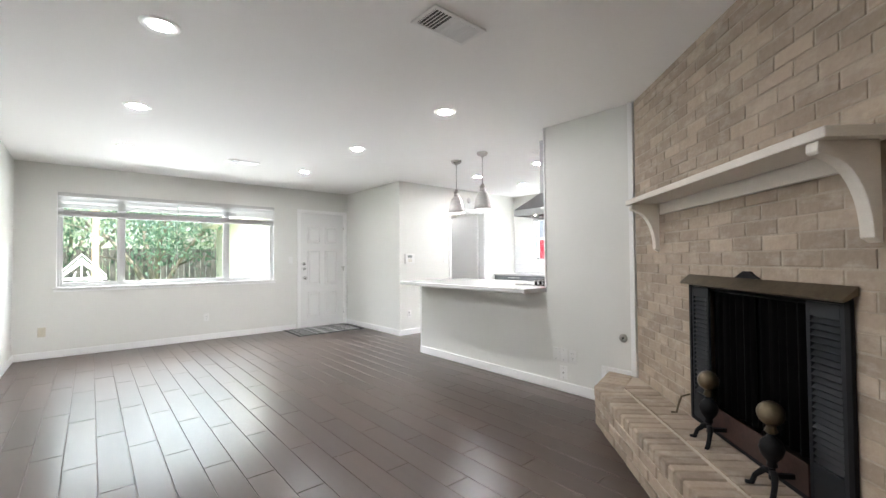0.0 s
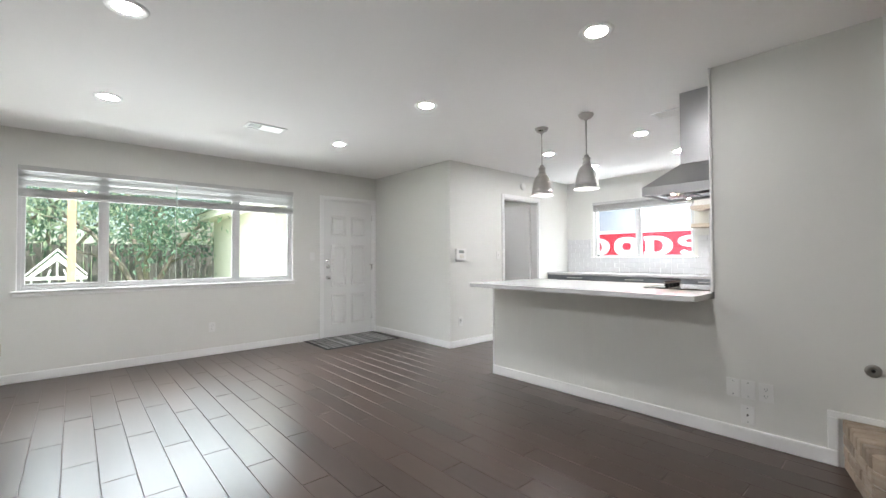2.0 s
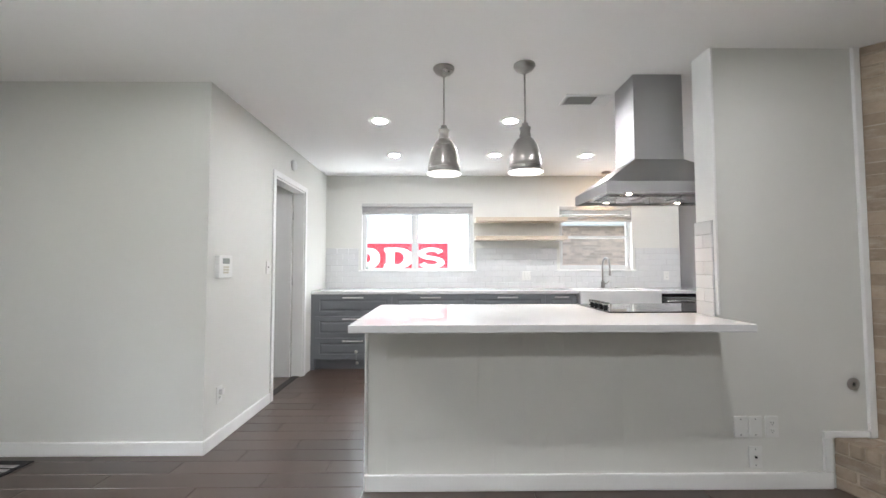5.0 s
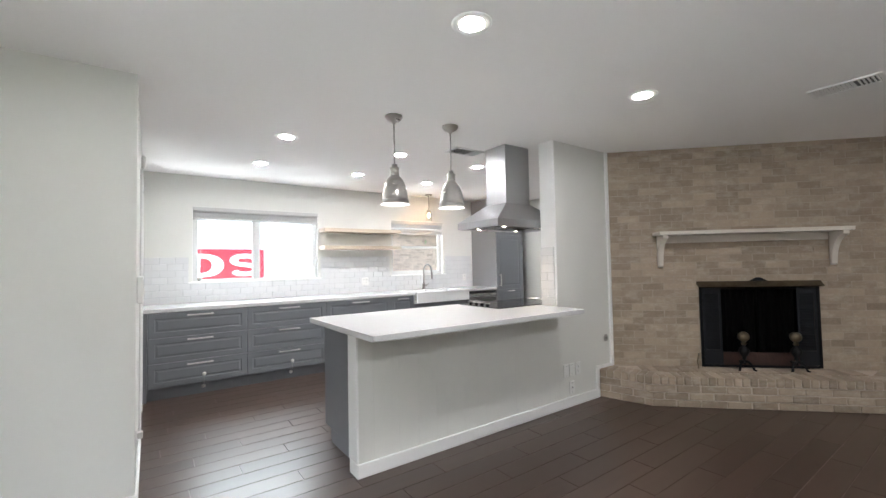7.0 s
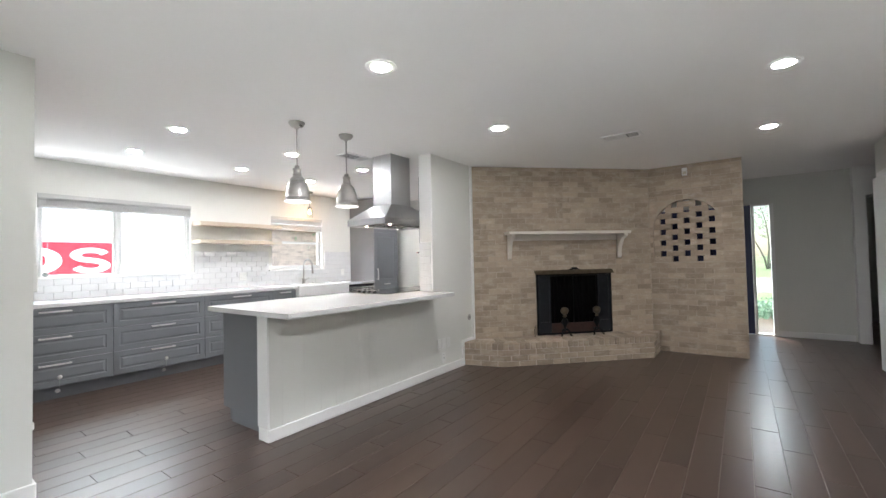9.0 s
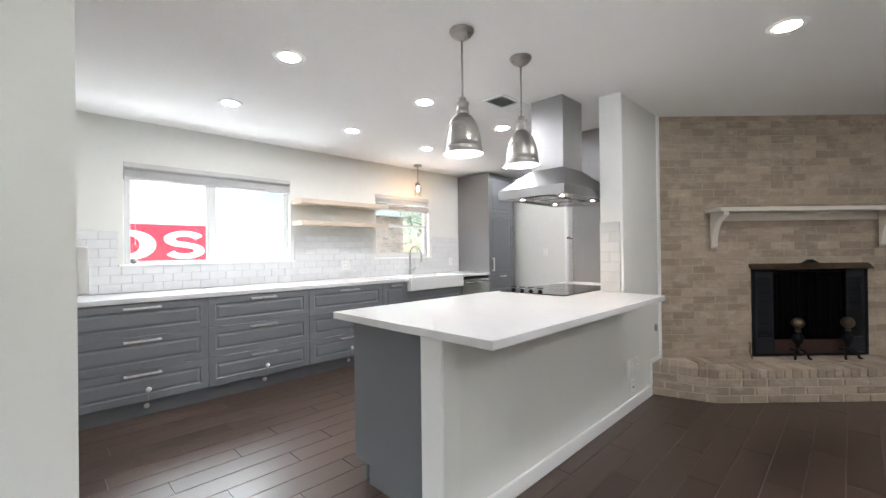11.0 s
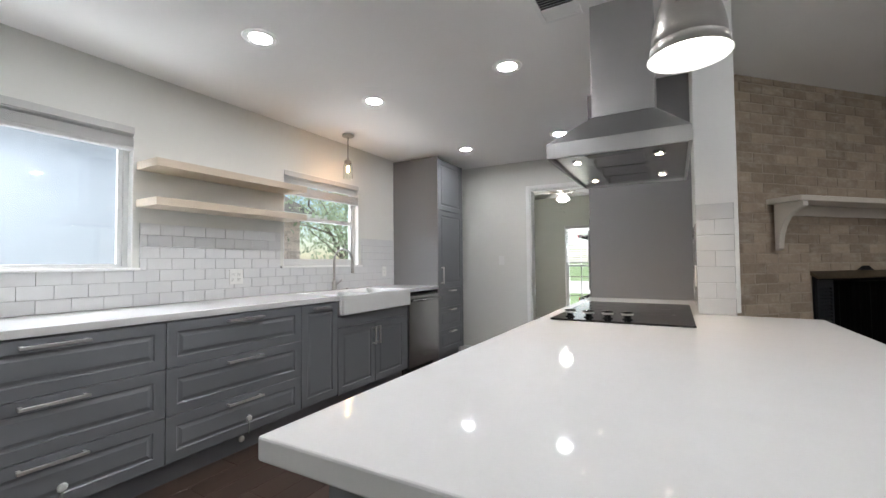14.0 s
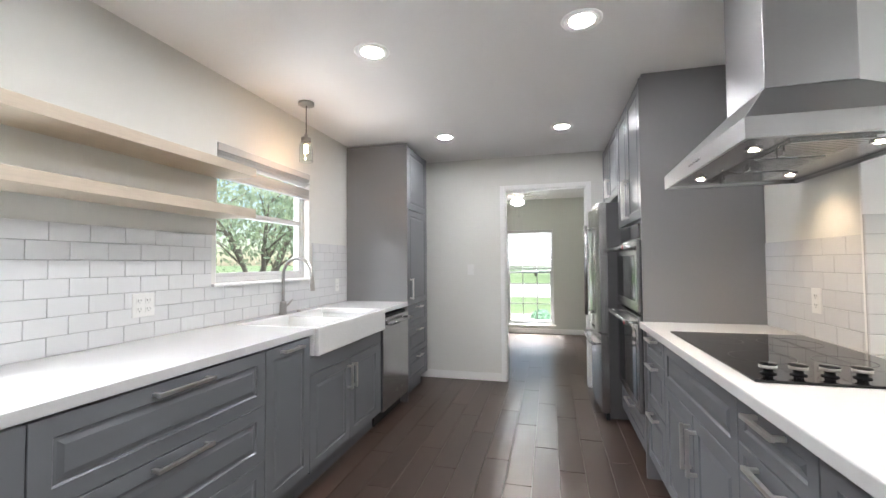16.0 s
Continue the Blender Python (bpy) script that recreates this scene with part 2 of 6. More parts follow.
M = {
    "wall": pbr("wall_paint", (0.735, 0.735, 0.70), 0.6, var=0.012, scale=0.7, fine=0.006, fscale=25, bump=0.06, bscale=260),
    "ceiling": pbr("ceiling_paint", (0.92, 0.91, 0.90), 0.8, var=0.01, scale=0.6, fine=0.006, bump=0.12, bscale=150),
    "trim": pbr("trim_paint", (0.86, 0.86, 0.85), 0.35, var=0.012, scale=2, fine=0.006, bump=0.02, bscale=40),
    "plank": wood_tile("wood_plank_tile", (0.060, 0.038, 0.029), 0.29, 0.42),
    "grout": pbr("grout", (0.24, 0.21, 0.19), 0.8, var=0.06),
    "brick": pbr("limewashed_brick", (0.385, 0.308, 0.235), 0.88, var=0.09, scale=9, fine=0.07, fscale=45, bump=0.7, bscale=38, each=0.19, wash=((0.63, 0.565, 0.48), 6.5, 0.50, 0.78, 0.62)),
    "mortar": pbr("painted_mortar", (0.43, 0.36, 0.285), 0.92, var=0.08, scale=8, fine=0.06, bump=0.8, bscale=80, wash=((0.58, 0.51, 0.43), 5.5, 0.5, 0.80, 0.6)),
    "hearthmortar": pbr("pale_hearth_mortar", (0.55, 0.47, 0.385), 0.92, var=0.08, scale=8, fine=0.06, bump=0.8, bscale=80),
    "palestreet": pbr("pale_concrete_road", (0.58, 0.57, 0.55), 0.85, var=0.05, scale=1),
    "cabinet": pbr("grey_cabinet_paint", (0.178, 0.187, 0.203), 0.34, rvar=0.02, var=0.015, scale=1.5, fine=0.006, bump=0.015, bscale=30),
    "panel": pbr("grey_panel_laminate", (0.225, 0.222, 0.228), 0.30, rvar=0.015, var=0.015, scale=1.2, fine=0.006),
    "quartz": pbr("white_quartz", (0.67, 0.67, 0.67), 0.06, var=0.012, scale=14, fine=0.012, fscale=180, rvar=0.01, spec=0.06),
    "tile": pbr("glazed_white_tile", (0.71, 0.715, 0.72), 0.10, var=0.015, scale=5, fine=0.004, bump=0.05, bscale=14, each=0.025, rvar=0.04),
    "tilegrout": pbr("grey_grout", (0.42, 0.42, 0.43), 0.9, var=0.04),
    "steel": pbr("brushed_steel", (0.46, 0.46, 0.465), 0.24, 1.0, var=0.012, scale=1.5, fine=0.012, fscale=60, stretch=(1, 1, 12), rvar=0.012),
    "hoodsteel": pbr("brushed_hood_steel", (0.43, 0.43, 0.435), 0.35, 1.0, var=0.015, scale=1.5, fine=0.014, fscale=60, stretch=(1, 1, 12), rvar=0.015),
    "fridgeside": pbr("grey_fridge_side", (0.13, 0.13, 0.135), 0.35, 0.4, var=0.02),
    "ductgrey": pbr("grey_duct", (0.10, 0.10, 0.10), 0.7),
    "nickel": pbr("brushed_nickel", (0.43, 0.415, 0.395), 0.28, 1.0, rvar=0.02, var=0.02, scale=6, fine=0.04, fscale=60, stretch=(1, 1, 12)),
    "satin": pbr("satin_nickel", (0.82, 0.81, 0.79), 0.33, 1.0, var=0.01, rvar=0.02),
    "chrome": pbr("chrome", (0.80, 0.80, 0.80), 0.16, 1.0, var=0.02, rvar=0.03),
    "shelfwood": pbr("pale_birch_veneer", (0.56, 0.475, 0.375), 0.5, var=0.05, scale=3, fine=0.05, fscale=18, stretch=(8, 1, 12), bump=0.05, bscale=30),
    "ceramic": pbr("white_fireclay", (0.83, 0.83, 0.82), 0.10, var=0.006, rvar=0.03),
    "blackglass": pbr("black_ceramic_glass", (0.008, 0.008, 0.009), 0.05, var=0.05, rvar=0.02),
    "curtain": pbr("black_mesh", (0.003, 0.003, 0.003), 0.8, spec=0.04, var=0.2, scale=9),
    "black": pbr("black_iron", (0.005, 0.005, 0.006), 0.6, 0.0, spec=0.2, var=0.2, scale=9, fine=0.1, bump=0.2, bscale=70),
    "darkgrey": pbr("dark_grey_enamel", (0.016, 0.018, 0.022), 0.42, 0.0, spec=0.25, var=0.15, scale=8, fine=0.06),
    "brass": pbr("tarnished_brass", (0.16, 0.13, 0.09), 0.38, 0.9, var=0.2, scale=18, fine=0.1),
    "soot": pbr("sooty_firebrick", (0.012, 0.011, 0.010), 0.95, var=0.3, scale=6, fine=0.2, bump=0.5, bscale=40),
    "rust": pbr("rusted_steel", (0.05, 0.025, 0.02), 0.75, 0.2, var=0.3, scale=14, fine=0.15),
    "mantel": pbr("cream_painted_wood", (0.74, 0.69, 0.62), 0.5, var=0.03, scale=4, fine=0.04, fscale=24, bump=0.25, bscale=40, stretch=(6, 6, 14)),
    "plastic": pbr("white_plastic", (0.80, 0.80, 0.78), 0.35, var=0.008, fine=0.004),
    "ivory": pbr("ivory_plastic", (0.60, 0.56, 0.45), 0.4, var=0.01),
    "screen": pbr("grey_lcd", (0.25, 0.28, 0.26), 0.3),
    "slot": pbr("dark_slot", (0.03, 0.03, 0.03), 0.7),
    "door": pbr("white_door_paint", (0.78, 0.78, 0.77), 0.38, var=0.012, scale=1.5, fine=0.006, bump=0.03, bscale=30),
    "navy": pbr("navy_door_paint", (0.014, 0.022, 0.085), 0.4, var=0.05, scale=3),
    "vinyl": pbr("white_vinyl", (0.66, 0.66, 0.655), 0.4, var=0.008),
    "blind": pbr("white_blind_slat", (0.52, 0.52, 0.51), 0.45, var=0.02, fine=0.01),
    "matgrey": pbr("grey_woven_rug", (0.33, 0.325, 0.32), 0.95, var=0.18, scale=20, fine=0.2, fscale=150, bump=0.8, bscale=300, each=0.35),
    "matdark": pbr("charcoal_woven_rug", (0.022, 0.022, 0.024), 0.95, var=0.18, scale=20, fine=0.2, fscale=150, bump=0.8, bscale=300),
    "fan": pbr("white_fan_blade", (0.62, 0.60, 0.57), 0.4, var=0.02),
    "olive": pbr("sage_wall_paint", (0.60, 0.615, 0.56), 0.65, var=0.012, scale=0.7, bump=0.05, bscale=250),
    "hallgrey": pbr("hall_wall_paint", (0.73, 0.735, 0.70), 0.65, var=0.012, scale=0.7, bump=0.05, bscale=250),
    # outside
    "grass": pbr("lawn", (0.20, 0.28, 0.13), 0.9, var=0.2, scale=2, fine=0.2, fscale=40, bump=1.0, bscale=60),
    "earth": pbr("dry_ground", (0.20, 0.17, 0.12), 0.95, var=0.2, scale=2, fine=0.15, bump=0.6, bscale=30),
    "concrete": pbr("concrete", (0.38, 0.36, 0.33), 0.85, var=0.08, scale=2, fine=0.08, bump=0.4, bscale=60),
    # for the unseen drive: dark, to bounce little sunlight onto the container
    "asphalt": pbr("asphalt", (0.055, 0.055, 0.055), 0.9, var=0.1, scale=3, fine=0.15, bump=0.5, bscale=80),
    "fence": pbr("weathered_fence_board", (0.16, 0.15, 0.14), 0.85, var=0.15, scale=4, fine=0.1, stretch=(10, 10, 1), bump=0.4, each=0.2),
    "post": pbr("raw_pine_post", (0.50, 0.35, 0.22), 0.7, var=0.08, scale=4, fine=0.06, stretch=(8, 8, 1)),
    "cream": pbr("cream_siding", (0.60, 0.57, 0.48), 0.55, var=0.02, scale=1),
    "siding": pbr("white_siding", (0.78, 0.78, 0.76), 0.55, var=0.02, scale=1),
    "trunk": pbr("tree_bark", (0.28, 0.24, 0.20), 0.9, var=0.25, scale=7, fine=0.15, bump=1.0, bscale=30, stretch=(1, 1, 0.3)),
    "leaf": pbr("leaf", (0.17, 0.27, 0.19), 0.5, var=0.1, scale=1.2, fine=0.1, each=0.25),
    "leafpale": pbr("pale_leaf", (0.45, 0.53, 0.37), 0.5, var=0.1, scale=1.2, fine=0.1, each=0.25),
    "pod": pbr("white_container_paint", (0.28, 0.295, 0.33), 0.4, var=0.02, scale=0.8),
    "red": pbr("red_vinyl", (0.42, 0.012, 0.03), 0.4, var=0.03),
    "white": pbr("white_vinyl_print", (0.64, 0.64, 0.65), 0.4, var=0.01),
    "redbrick": pbr("pink_red_brick", (0.60, 0.48, 0.42), 0.85, var=0.12, scale=6, fine=0.08, bump=0.5, bscale=50, each=0.2),
    "roof": pbr("grey_shingle", (0.12, 0.11, 0.10), 0.9, var=0.15, scale=5, fine=0.15, fscale=50),
    "lamp": glow("lamp_diffuser", (0.972, 0.972, 1.0), LAMP),
    "bell_in": pbr("white_enamel", (0.86, 0.86, 0.84), 0.35),
    "bulb": glow("lit_bulb", (1.0, 0.985, 0.965), 10.0),
    "warm": glow("warm_filament", (1.0, 0.62, 0.30), 60.0),
    "hoodlamp": glow("hood_lamp", (1.0, 0.86, 0.68), 70.0),
    "fanlamp": glow("fan_lamp_glass", (1.0, 0.97, 0.92), 40.0),
}
for _k in ("leaf", "leafpale"):
    # thin leaves let light through
    _n, _l = M[_k].node_tree.nodes, M[_k].node_tree.links
    _b, _o = _n["Principled BSDF"], _n["Material Output"]
    _t, _x = _n.new("ShaderNodeBsdfTranslucent"), _n.new("ShaderNodeMixShader")
    _l.new(_b.inputs["Base Color"].links[0].from_socket, _t.inputs["Color"])
    _x.inputs[0].default_value = 0.5
    _l.new(_b.outputs[0], _x.inputs[1]); _l.new(_t.outputs[0], _x.inputs[2]); _l.new(_x.outputs[0], _o.inputs["Surface"])
M["glass"] = clear_glass("window_glass")
M["jar"] = clear_glass("jar_glass", (0.96, 0.98, 0.97), 0.02)

# ---- mesh code ----


class MB:
    """Gathers vertices and faces of one mesh."""

    def __init__(self):
        self.v, self.f, self.s = [], [], []

    def box(self, x0, y0, z0, x1, y1, z1):
        n = len(self.v)
        self.v += [(x, y, z) for z in (z0, z1) for x, y in ((x0, y0), (x1, y0), (x1, y1), (x0, y1))]
        self.f += [tuple(n + i for i in q) for q in ((3, 2, 1, 0), (4, 5, 6, 7), (0, 1, 5, 4), (1, 2, 6, 5), (2, 3, 7, 6), (3, 0, 4, 7))]
        return self

    def prism(self, poly, a0, a1, axis="z"):
        """A polygon (counter-clockwise) drawn out along an axis. For y the polygon is (x, z), for x it is (y, z)."""
        n, k = len(self.v), len(poly)
        put = {"z": lambda p, a: (p[0], p[1], a), "y": lambda p, a: (p[0], a, p[1]), "x": lambda p, a: (a, p[0], p[1])}[axis]
        self.v += [put(p, a) for a in (a0, a1) for p in poly]
        self.f += [tuple(n + i for i in reversed(range(k))), tuple(n + k + i for i in range(k))]
        self.f += [(n + i, n + (i + 1) % k, n + k + (i + 1) % k, n + k + i) for i in range(k)]
        return self

    def lathe(self, prof, seg=24, o=(0, 0, 0), axis="z", closed=False):
        """A profile of (radius, height) turned round an axis."""
        n, k = len(self.v), len(prof)
        for j in range(seg):
            a = 2 * math.pi * j / seg
            for r, h in prof:
                x, y = r * math.cos(a), r * math.sin(a)
                p = {"z": (x, y, h), "y": (x, -h, y), "x": (h, x, y)}[axis]
                self.v.append((o[0] + p[0], o[1] + p[1], o[2] + p[2]))
        m = k if closed else k - 1
        for j in range(seg):
            for i in range(m):
                a, b = n + j * k + i, n + ((j + 1) % seg) * k + i
                i2 = (i + 1) % k - i
                self.f.append((a, b, b + i2, a + i2))
                self.s.append(len(self.f) - 1)
        return self

    def tube(self, pts, r, seg=10, ends=True):
        """A round bar along points; r one radius or one a point."""
        n, k = len(self.v), len(pts)
        rs = r if isinstance(r, (list, tuple)) else [r] * k
        pv = [Vector(p) for p in pts]
        side = None
        for i, p in enumerate(pv):
            d = ((pv[min(i + 1, k - 1)] - pv[max(i - 1, 0)])).normalized()
            if side is None:
                side = d.orthogonal().normalized()
            side = (side - d * side.dot(d)).normalized()
            up = d.cross(side)
            for j in range(seg):
                a = 2 * math.pi * j / seg
                self.v.append(tuple(p + (side * math.cos(a) + up * math.sin(a)) * rs[i]))
        for i in range(k - 1):
            for j in range(seg):
                a, b = n + i * seg + j, n + i * seg + (j + 1) % seg
                self.f.append((a, b, b + seg, a + seg))
                self.s.append(len(self.f) - 1)
        if ends:
            self.f += [tuple(n + j for j in reversed(range(seg))), tuple(n + (k - 1) * seg + j for j in range(seg))]
        return self

    def rings(self, w, h, steps, x0=0.0, z0=0.0, back=0.0):
        """A front of w by h facing -y, of nested oblong rings: (inset, y)."""
        n = len(self.v)
        allr = [(0.0, back)] + list(steps)
        for ins, y in allr:
            self.v += [(x0 + ins, y, z0 + ins), (x0 + w - ins, y, z0 + ins), (x0 + w - ins, y, z0 + h - ins), (x0 + ins, y, z0 + h - ins)]
        for i in range(len(allr) - 1):
            for j in range(4):
                a, b = n + 4 * i + j, n + 4 * i + (j + 1) % 4
                self.f.append((a, b, b + 4, a + 4))
        k = n + 4 * (len(allr) - 1)
        self.f += [(k, k + 1, k + 2, k + 3), (n + 3, n + 2, n + 1, n)]
        return self

    def sphere(self, r, o, seg=16, ry=None):
        rings = seg // 2
        return self.lathe([(r * math.sin(math.pi * i / rings) + 1e-5, -(ry or r) * math.cos(math.pi * i / rings)) for i in range(rings + 1)], seg, o)

    def mesh(self, name, bevel=0.0, segs=2):
        me = bpy.data.meshes.new(name)
        me.from_pydata(self.v, [], self.f)
        bm = bmesh.new(); bm.from_mesh(me)
        smooth = set(self.s)
        bm.faces.ensure_lookup_table()
        for i in smooth:
            bm.faces[i].smooth = True
        bmesh.ops.recalc_face_normals(bm, faces=bm.faces)
        if bevel:
            sharp = [e for e in bm.edges if len(e.link_faces) == 2 and e.calc_face_angle(0) > 0.6]
            bmesh.ops.bevel(bm, geom=sharp, offset=bevel, segments=segs, profile=0.5, affect="EDGES", clamp_overlap=True)
        bm.to_mesh(me); bm.free()
        return me


def part(name, mb, material, parent=None, label="", bevel=0.0, at=None, kind=""):
    """ONE mesh object under a thing or part. mb: a mesh builder or a mesh to share."""
    me = mb if isinstance(mb, bpy.types.Mesh) else mb.mesh(name, bevel)
    if not me.materials:
        me.materials.append(M[material])
    ob = new(name, me)
    ob.parent = parent
    if at is not None:
        ob.matrix_basis = at if isinstance(at, Matrix) else Matrix.Translation(at)
    return tagged(ob, label, kind=kind)


def thing(name, at=(0, 0, 0), label="", category="", group="", kind="", turn=0.0):
    ob = new(name)
    ob.empty_display_size = 0.1
    ob.matrix_basis = pose(*at, 0, 0, turn)
    return tagged(ob, label, category, group, kind)


def B(*a):
    return MB().box(*a)


def structure(name, mb, material, label="", bevel=0.0, at=None):
    ob = part(name, mb, material, bevel=bevel, at=at)
    return tagged(ob, label, kind="structure")

H = 2.44

# ---- the large structure ----
# living room x -0.75..3.22, y -0.3..7.09; kitchen x 3.36..6.47, y -0.06..5.345; dining room beyond y -0.2
structure("subfloor", B(-2.6, -6.4, -0.12, 6.8, 7.3, -0.008), "grout", "grey grout and slab beneath the wood-look floor")
ceil = structure("ceiling", MB().box(-2.6, -2.5, H, 6.62, 7.24, H + 0.08).box(-2.6, -4.6, H, -0.7, -2.501, H + 0.08).box(2.4, -3.7, H, 6.62, -2.501, H + 0.08), "ceiling", "flat white painted ceiling")

# Out-of-view roof and overhang, added to keep direct sun out of the rooms
structure("eaves", MB().box(-3.2, 7.245, H + 0.02, 7.2, 7.80, H + 0.16).box(6.625, -4.1, H + 0.02, 7.2, 7.244, H + 0.16).box(2.4, -4.1, H + 0.02, 6.62, -3.705, H + 0.16), "trim", "unseen white roof overhang, added to keep sun off the windows")
structure("roof", MB().box(-3.25, -2.55, H + 0.161, 7.25, 7.85, H + 0.30).box(2.4, -4.15, H + 0.161, 7.25, -2.551, H + 0.30).box(-3.25, -4.65, H + 0.161, -0.7, -2.551, H + 0.30), "roof", "unseen grey shingle roof, added over the rooms")


def wall(name, boxes, material="wall", label="pale off-white painted wall", at=None):
    mb = MB()
    for b in boxes:
        mb.box(*b)
    return structure(name, mb, material, label, at=at)

F, T = 7.09, 0.15
wall("wall_front", [(-0.9, F, 0, -0.37, F + T, H), (-0.37, F, 0, 2.31, F + T, 0.875), (-0.37, F, 2.09, 2.31, F + T, H), (2.31, F, 0, 2.745, F + T, H),
                    (2.745, F, 2.045, 3.60, F + T, H), (3.60, F, 0, 6.62, F + T, H)])
wall("wall_left", [(-0.9, 1.45, 0, -0.75, F, H), (-0.9, 0.60, 2.05, -0.75, 1.45, H), (-0.9, 0.36, 0, -0.75, 0.60, H), (-0.9, -0.42, 2.05, -0.75, 0.36, H), (-0.9, -0.60, 0, -0.75, -0.42, H)],
     label="pale off-white painted wall with two door openings")
wall("wall_entry_corner", [(3.66, 5.345, 0, 3.76, F, H)])
wall("wall_utility", [(3.76, 5.345, 0, 4.745, 5.465, H), (4.745, 5.345, 2.05, 5.585, 5.465, H), (5.585, 5.345, 0, 6.47, 5.465, H)],
     label="pale off-white painted wall with a door opening")
K = 6.47
wall("wall_kitchen_window", [(K, -0.28, 0, K + T, 1.22, H), (K, 1.22, 0, K + T, 2.21, 1.172), (K, 1.22, 2.03, K + T, 2.21, H), (K, 2.21, 0, K + T, 3.365, H),
                             (K, 3.365, 0, K + T, 4.87, 1.175), (K, 3.365, 2.06, K + T, 4.87, H), (K, 4.87, 0, K + T, F, H)])
wall("wall_kitchen_end", [(5.02, -0.42, 0, K + T, -0.28, H), (4.17, -0.42, 2.075, 5.02, -0.28, H), (2.6, -0.42, 0, 4.17, -0.28, H)])
# boards of the low wall, with hairline seams between them
SEAMS = [2.285, 2.83, 3.15, 3.245, 3.37, 3.53, 3.62, 3.77, 3.925, 4.11, 4.215]
wall("half_wall", [(3.2235, 2.285, 0, 3.335, 4.215, 0.885)] + [(3.22, a + 0.0002, 0, 3.2232, b - 0.0002, 0.885) for a, b in zip(SEAMS, SEAMS[1:])], label="low off-white panelled wall under the counter")
wall("wall_between", [(3.22, 1.445, 0, 3.362, 2.285, H), (3.222, -0.28, 0, 3.362, 1.445, H)])
# dining room
DY, WX0, WX1, WZ0, WZ1 = -3.45, 4.49, 5.33, 0.16, 1.88
wall("wall_dining_far", [(2.6, DY - 0.15, 0, WX0, DY, H), (WX0, DY - 0.15, 0, WX1, DY, WZ0), (WX0, DY - 0.15, WZ1, WX1, DY, H), (WX1, DY - 0.15, 0, 6.62, DY, H)], "olive",
     "sage grey painted wall with a tall window")
wall("wall_dining_window_side", [(6.47, DY, 0, 6.62, -0.42, H)], "olive", "sage grey painted wall")
wall("wall_dining_inner", [(2.6, DY, 0, 2.7, -0.42, H)], "olive", "sage grey painted wall")
# entry and hall
wall("wall_entry_far", [(0.34, -2.35, 2.03, 2.6, -2.2, H), (2.0, -2.35, 0, 2.6, -2.2, 2.03), (0.10, -2.35, 2.03, 0.34, -2.2, H), (-0.80, -2.35, 0, 0.10, -2.2, H)], "hallgrey", "grey-white painted hall wall")
wall("wall_hall_pier", [(-0.92, -2.35, 0, -0.80, -2.05, 2.03), (-2.5, -2.35, 2.03, -0.80, -2.05, H)], "trim", "white painted pier of the hall opening")
wall("wall_hall_side", [(-2.6, -4.6, 0, -2.5, 0.0, H), (-2.5, -0.7, 0, -0.9, -0.60, H), (-2.5, -4.6, 0, -0.8, -4.5, H), (-0.80, -4.5, 0, -0.7, -2.35, H)], "hallgrey", "grey-white painted hall wall")
wall("wall_closet_back", [(-1.6, -0.6, 0, -1.5, 1.6, H), (-1.5, 1.5, 0, -0.9, 1.6, H)], "hallgrey", "grey-white painted closet wall")

# fireplace wall, at 45 degrees, in its own frame: u along it, y into it
DIAG = pose(3.22, 1.445, 0, 0, 0, 225)
LEN = 2.468
fire = structure("wall_fireplace", MB().box(0, 0, 0.0, 0.83, 0.12, H).box(1.86, 0, 0.0, LEN, 0.12, H).box(0.83, 0, 1.07, 1.86, 0.12, H).box(0.83, 0, 0.0, 1.86, 0.12, 0.265),
                 "mortar", "beige limewashed brick chimney wall", at=DIAG)
structure("firebox", MB().box(0.80, 0.121, 0.0, 0.84, 0.60, 1.10).box(1.85, 0.121, 0.0, 1.89, 0.60, 1.10).box(0.80, 0.60, 0.0, 1.89, 0.64, 1.10)
          .box(0.841, 0.121, 1.07, 1.849, 0.6, 1.10).box(0.841, 0.0, 0.266, 1.849, 0.6, 0.272), "soot", "soot-blackened brick firebox", at=DIAG)
# wall with the arched screen, in its own frame: u runs to -x, y into it
NICHE = pose(1.475, -0.30, 0, 0, 0, 180)
NU0, NU1, NZ0, NSP, NR = 0.045, 0.820, 1.18, 1.60, 0.3875


def arch_pieces():
    mb = MB()
    mb.box(0, 0, 0, NU0, 0.11, H).box(NU1, 0, 0, 1.035, 0.11, H).box(NU0, 0, 0, NU1, 0.11, NZ0)
    c, n = (NU0 + NU1) / 2, 16
    pts = [(c + NR * math.cos(math.pi * i / n), NSP + NR * math.sin(math.pi * i / n)) for i in range(n + 1)]
    for a, b in zip(pts, pts[1:]):
        mb.prism([(b[0], b[1]), (a[0], a[1]), (a[0], H), (b[0], H)], 0, 0.11, "y")
    return mb

niche = structure("wall_arched_screen", arch_pieces(), "mortar", "beige limewashed brick wall with an arched openwork screen", at=NICHE)
# hearth
HP = [(3.219, 1.685), (2.76, 1.56), (1.385, 0.185), (1.385, -0.299), (1.4755, -0.299), (3.219, 1.4445)]


